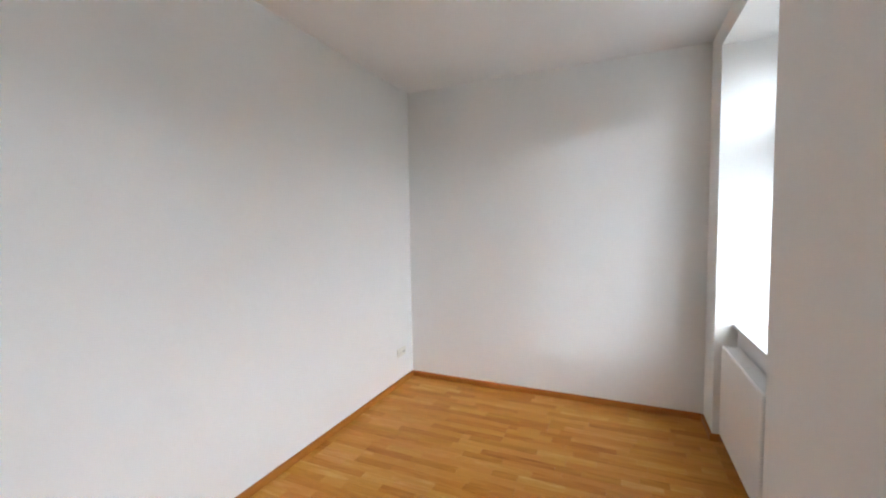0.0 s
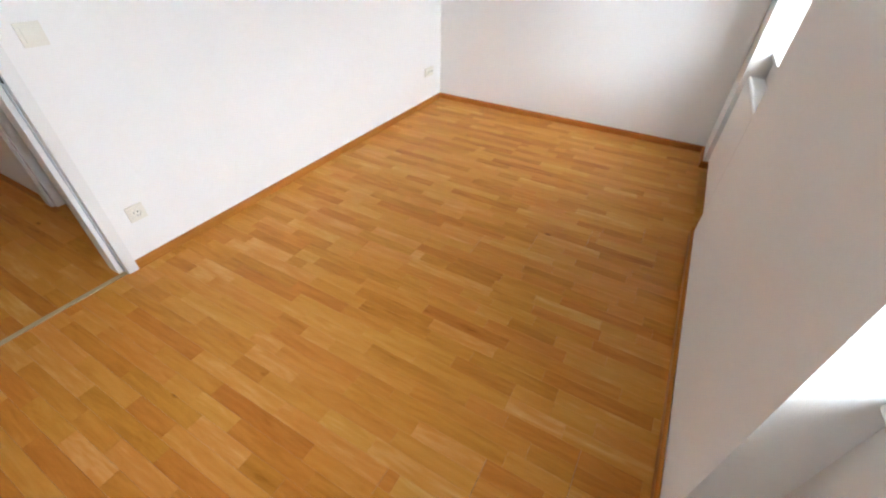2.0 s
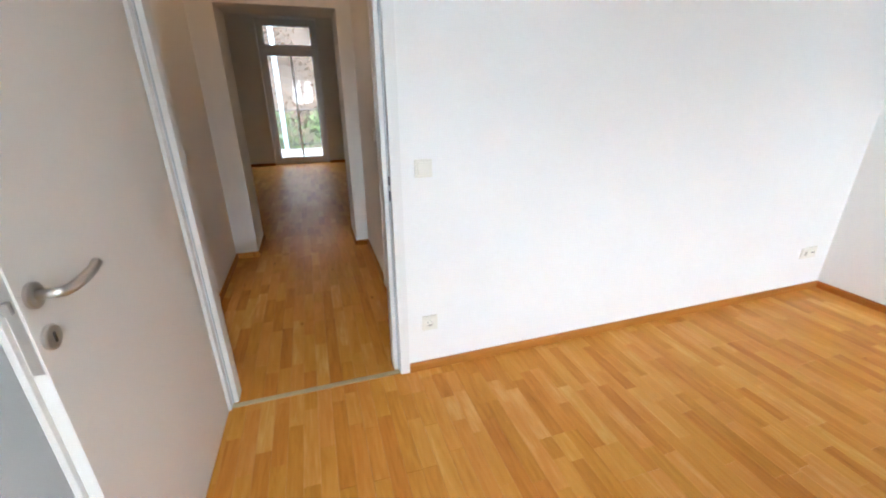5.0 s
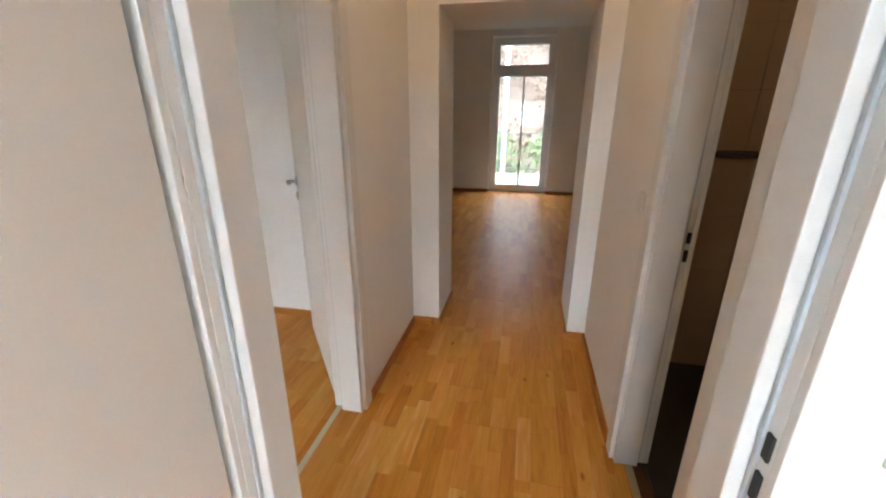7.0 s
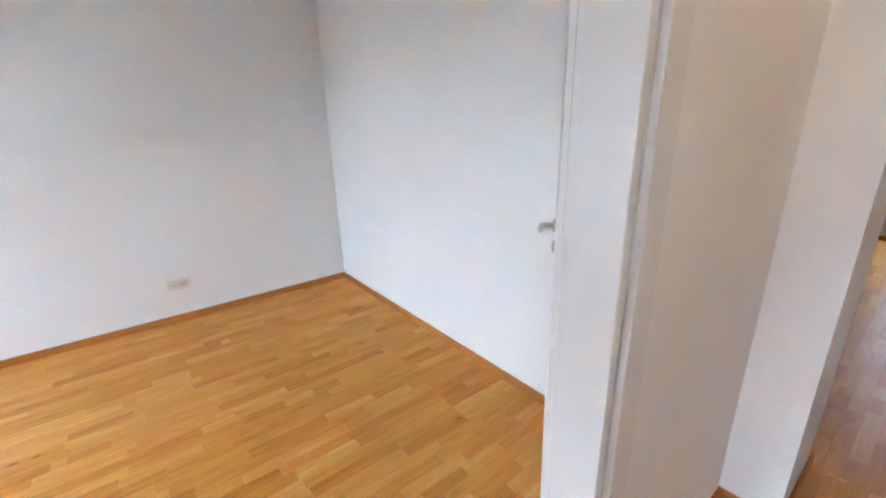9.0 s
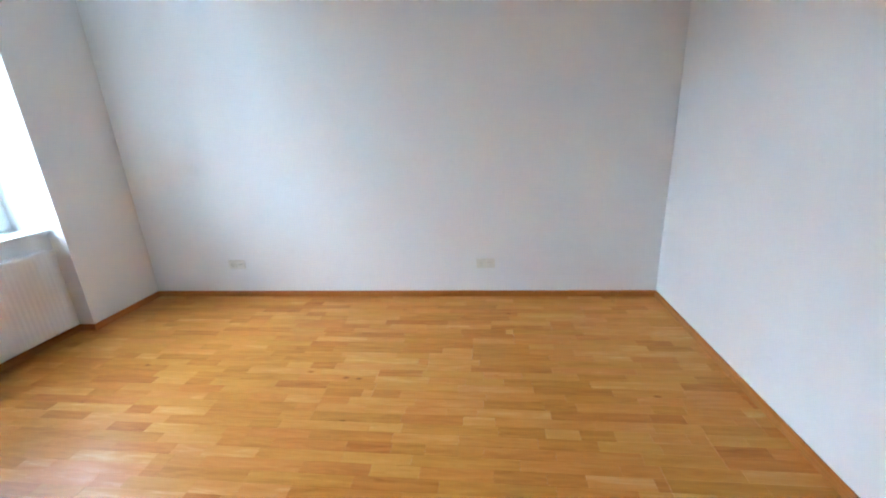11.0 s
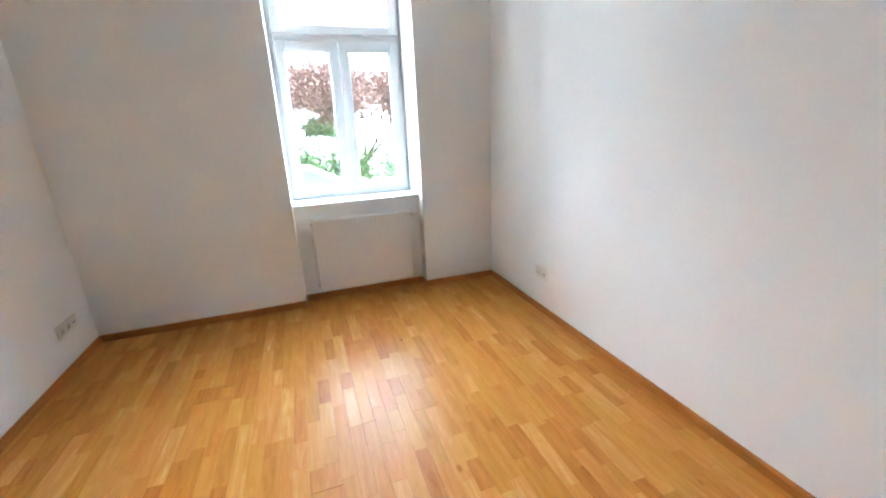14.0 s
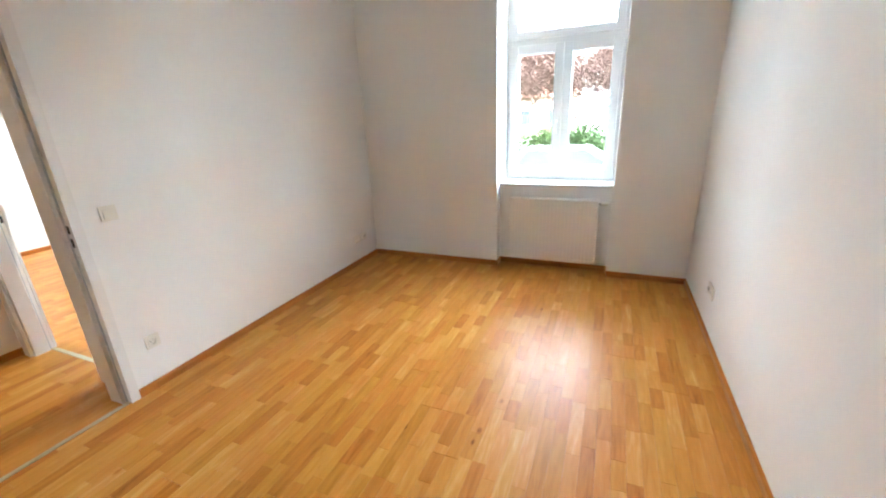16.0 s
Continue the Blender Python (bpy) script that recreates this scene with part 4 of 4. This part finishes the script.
post = thing("awning_post", "pale blue painted terrace post", "post", pose(-0.28, 11.9, 0))
part("shaft", boxes((-0.05, -0.05, -0.004, 0.05, 0.05, 2.9), bevel=0.008), BLUEPOST, post)
part("foot_plate", boxes((-0.09, -0.09, -0.004, 0.09, 0.09, 0.012)), BLUEPOST, post)
slope = bmesh.new()
N, M = 40, 30
rows = []
for j in range(M + 1):
    y = 15.0 + j * 0.7
    z = GZ - 0.1 + (j / M) ** 0.85 * 13.0
    rows.append([slope.verts.new((-24 + 48 * i / N, y, z + noise.noise(Vector((i * .4, j * .4, 0))) * 0.7)) for i in range(N + 1)])
for r, s in zip(rows, rows[1:]):
    for k in range(N):
        slope.faces.new((r[k], r[k + 1], s[k + 1], s[k]))
structure("hillside", slope, HILL, "steep wooded slope covered with brown leaves", "hillside")
rnd = random.Random(77)
lit = bmesh.new()
for k in range(420):
    j = rnd.uniform(0.02, 0.8)
    leaf_cloud(lit, (rnd.uniform(-7, 7), 15 + j * 21, GZ + 0.2 + j ** 0.85 * 13.0), (0.7, 0.5, 0.45), 36, 0.09, rnd)
tagged(part("undergrowth", lit, DRYLEAF), "brown dry undergrowth on the slope", "undergrowth", kind="stuff")
hedge = bmesh.new()
for k in range(150):
    leaf_cloud(hedge, (rnd.uniform(-5, 5), 13.4 + rnd.uniform(0, 0.8), GZ + rnd.uniform(0.2, 1.75)), (0.35, 0.35, 0.3), 55, 0.055, rnd)
tagged(part("hedge", hedge, LIGHTLEAF), "light green clipped hedge behind the terrace railing", "hedge", kind="stuff")
for k, (tx, ty) in enumerate(((-2.6, 18.0), (1.6, 19.5), (0.1, 22.5))):
    jz = GZ - 0.1 + ((ty - 15) / 21) ** 0.85 * 13.0
    tree("bare brown tree on the slope", (tx, ty, jz - 0.3), 8.0, 0.8, DRYLEAF, 2200, 0.07, 90 + k)

# ---- parquet strips, laid along y ----
STRIP = 0.0645
strip_meshes = {}


def strip_mesh(length):
    if length not in strip_meshes:
        g, e, h = 0.00018, 0.0005, 0.0
        me = bpy.data.meshes.new("strip")
        w = STRIP
        v = [(g, g, -0.011), (w - g, g, -0.011), (w - g, length - g, -0.011), (g, length - g, -0.011),
             (g, g, h - 0.0006), (w - g, g, h - 0.0006), (w - g, length - g, h - 0.0006), (g, length - g, h - 0.0006),
             (g + e, g + e, h), (w - g - e, g + e, h), (w - g - e, length - g - e, h), (g + e, length - g - e, h)]
        f = [(0, 1, 5, 4), (1, 2, 6, 5), (2, 3, 7, 6), (3, 0, 4, 7), (4, 5, 9, 8), (5, 6, 10, 9), (6, 7, 11, 10), (7, 4, 8, 11), (8, 9, 10, 11)]
        me.from_pydata(v, [], f)
        me.materials.append(OAK)
        strip_meshes[length] = me
    return strip_meshes[length]


def parquet(x0, x1, y0, y1, near, rest_v, rest_f, left, seed):
    """Fills a rectangle with strips; those in the near stretch are pieces of their own."""
    rnd = random.Random(seed)
    n = math.ceil((x1 - x0) / STRIP - 1e-6)
    board_end = 0.0
    for i in range(n):
        xa = x0 + i * STRIP
        xb = min(xa + STRIP, x1)
        if i % 3 == 0:
            board_end = y0 + (1.9 - 0.275 * (i // 3)) % 2.2
        y = y0 - rnd.uniform(0.0, 0.3)
        while y < y1 - 0.005:
            length = rnd.choice((0.16, 0.22, 0.27, 0.32, 0.37, 0.42, 0.48))
            if y + length < y0 + 0.03:
                y = y0
            ya, yb = max(y, y0), min(y + length, y1)
            for e in (board_end, board_end + 2.2):
                if ya < e - 0.04 and yb > e:
                    yb = e - 0.0012
            full = abs((yb - ya) - length) < 1e-6 and xb - xa > STRIP - 1e-4
            cx, cy = (xa + xb) / 2, (ya + yb) / 2
            if full and left[0] > 0 and near[0] < cx < near[1] and near[2] < cy < near[3]:
                o = new("strip", strip_mesh(length))
                o.parent = floor
                o.location = (xa, ya, 0)
                left[0] -= 1
            else:
                g, e = 0.00018, 0.0005
                k = len(rest_v)
                rest_v += [(xa + g, ya + g, -0.011), (xb - g, ya + g, -0.011), (xb - g, yb - g, -0.011), (xa + g, yb - g, -0.011),
                           (xa + g, ya + g, -0.0006), (xb - g, ya + g, -0.0006), (xb - g, yb - g, -0.0006), (xa + g, yb - g, -0.0006),
                           (xa + g + e, ya + g + e, 0), (xb - g - e, ya + g + e, 0), (xb - g - e, yb - g - e, 0), (xa + g + e, yb - g - e, 0)]
                rest_f += [tuple(k + q for q in f) for f in ((0, 1, 5, 4), (1, 2, 6, 5), (2, 3, 7, 6), (3, 0, 4, 7), (4, 5, 9, 8), (5, 6, 10, 9), (6, 7, 11, 10), (7, 4, 8, 11), (8, 9, 10, 11))]
            y = yb + (0.0012 if abs(yb + 0.0012 - board_end) < 1e-6 or abs(yb + 0.0012 - board_end - 2.2) < 1e-6 else 0.0)
    return n


verts, faces, budget_a, budget_b, none = [], [], [150], [150], [0]
parquet(-0.44, 3.856, SOUTH, 2.34, (-0.4, 2.3, 0.3, 2.3), verts, faces, budget_a, 1)
for a, b in NICHES[1:]:
    parquet(a, b, BACK_Y, SOUTH, (0, 0, 0, 0), verts, faces, none, 2)
parquet(-3.722, -0.59, SOUTH, 4.254, (-3.3, -0.8, 0.5, 2.6), verts, faces, budget_b, 3)
parquet(*NICHES[0], BACK_Y, SOUTH, (0, 0, 0, 0), verts, faces, none, 4)
parquet(-0.59, -0.44, BY0, BY1, (0, 0, 0, 0), verts, faces, none, 5)
parquet(-0.44, 0.752, 2.34, PY0, (0, 0, 0, 0), verts, faces, none, 6)
parquet(0.752, 0.80, HY0, HY1, (0, 0, 0, 0), verts, faces, none, 9)
parquet(PX0, PX1, PY0, PY1, (0, 0, 0, 0), verts, faces, none, 7)
parquet(-2.6, 2.3, PY1, NY + 0.15, (0, 0, 0, 0), verts, faces, none, 8)
rest = bpy.data.meshes.new("parquet_strips")
rest.from_pydata(verts, [], faces)
rest.materials.append(OAK)
rest_ob = new("parquet_strips", rest)
rest_ob.parent = floor
rest_ob["kind"] = "stuff"
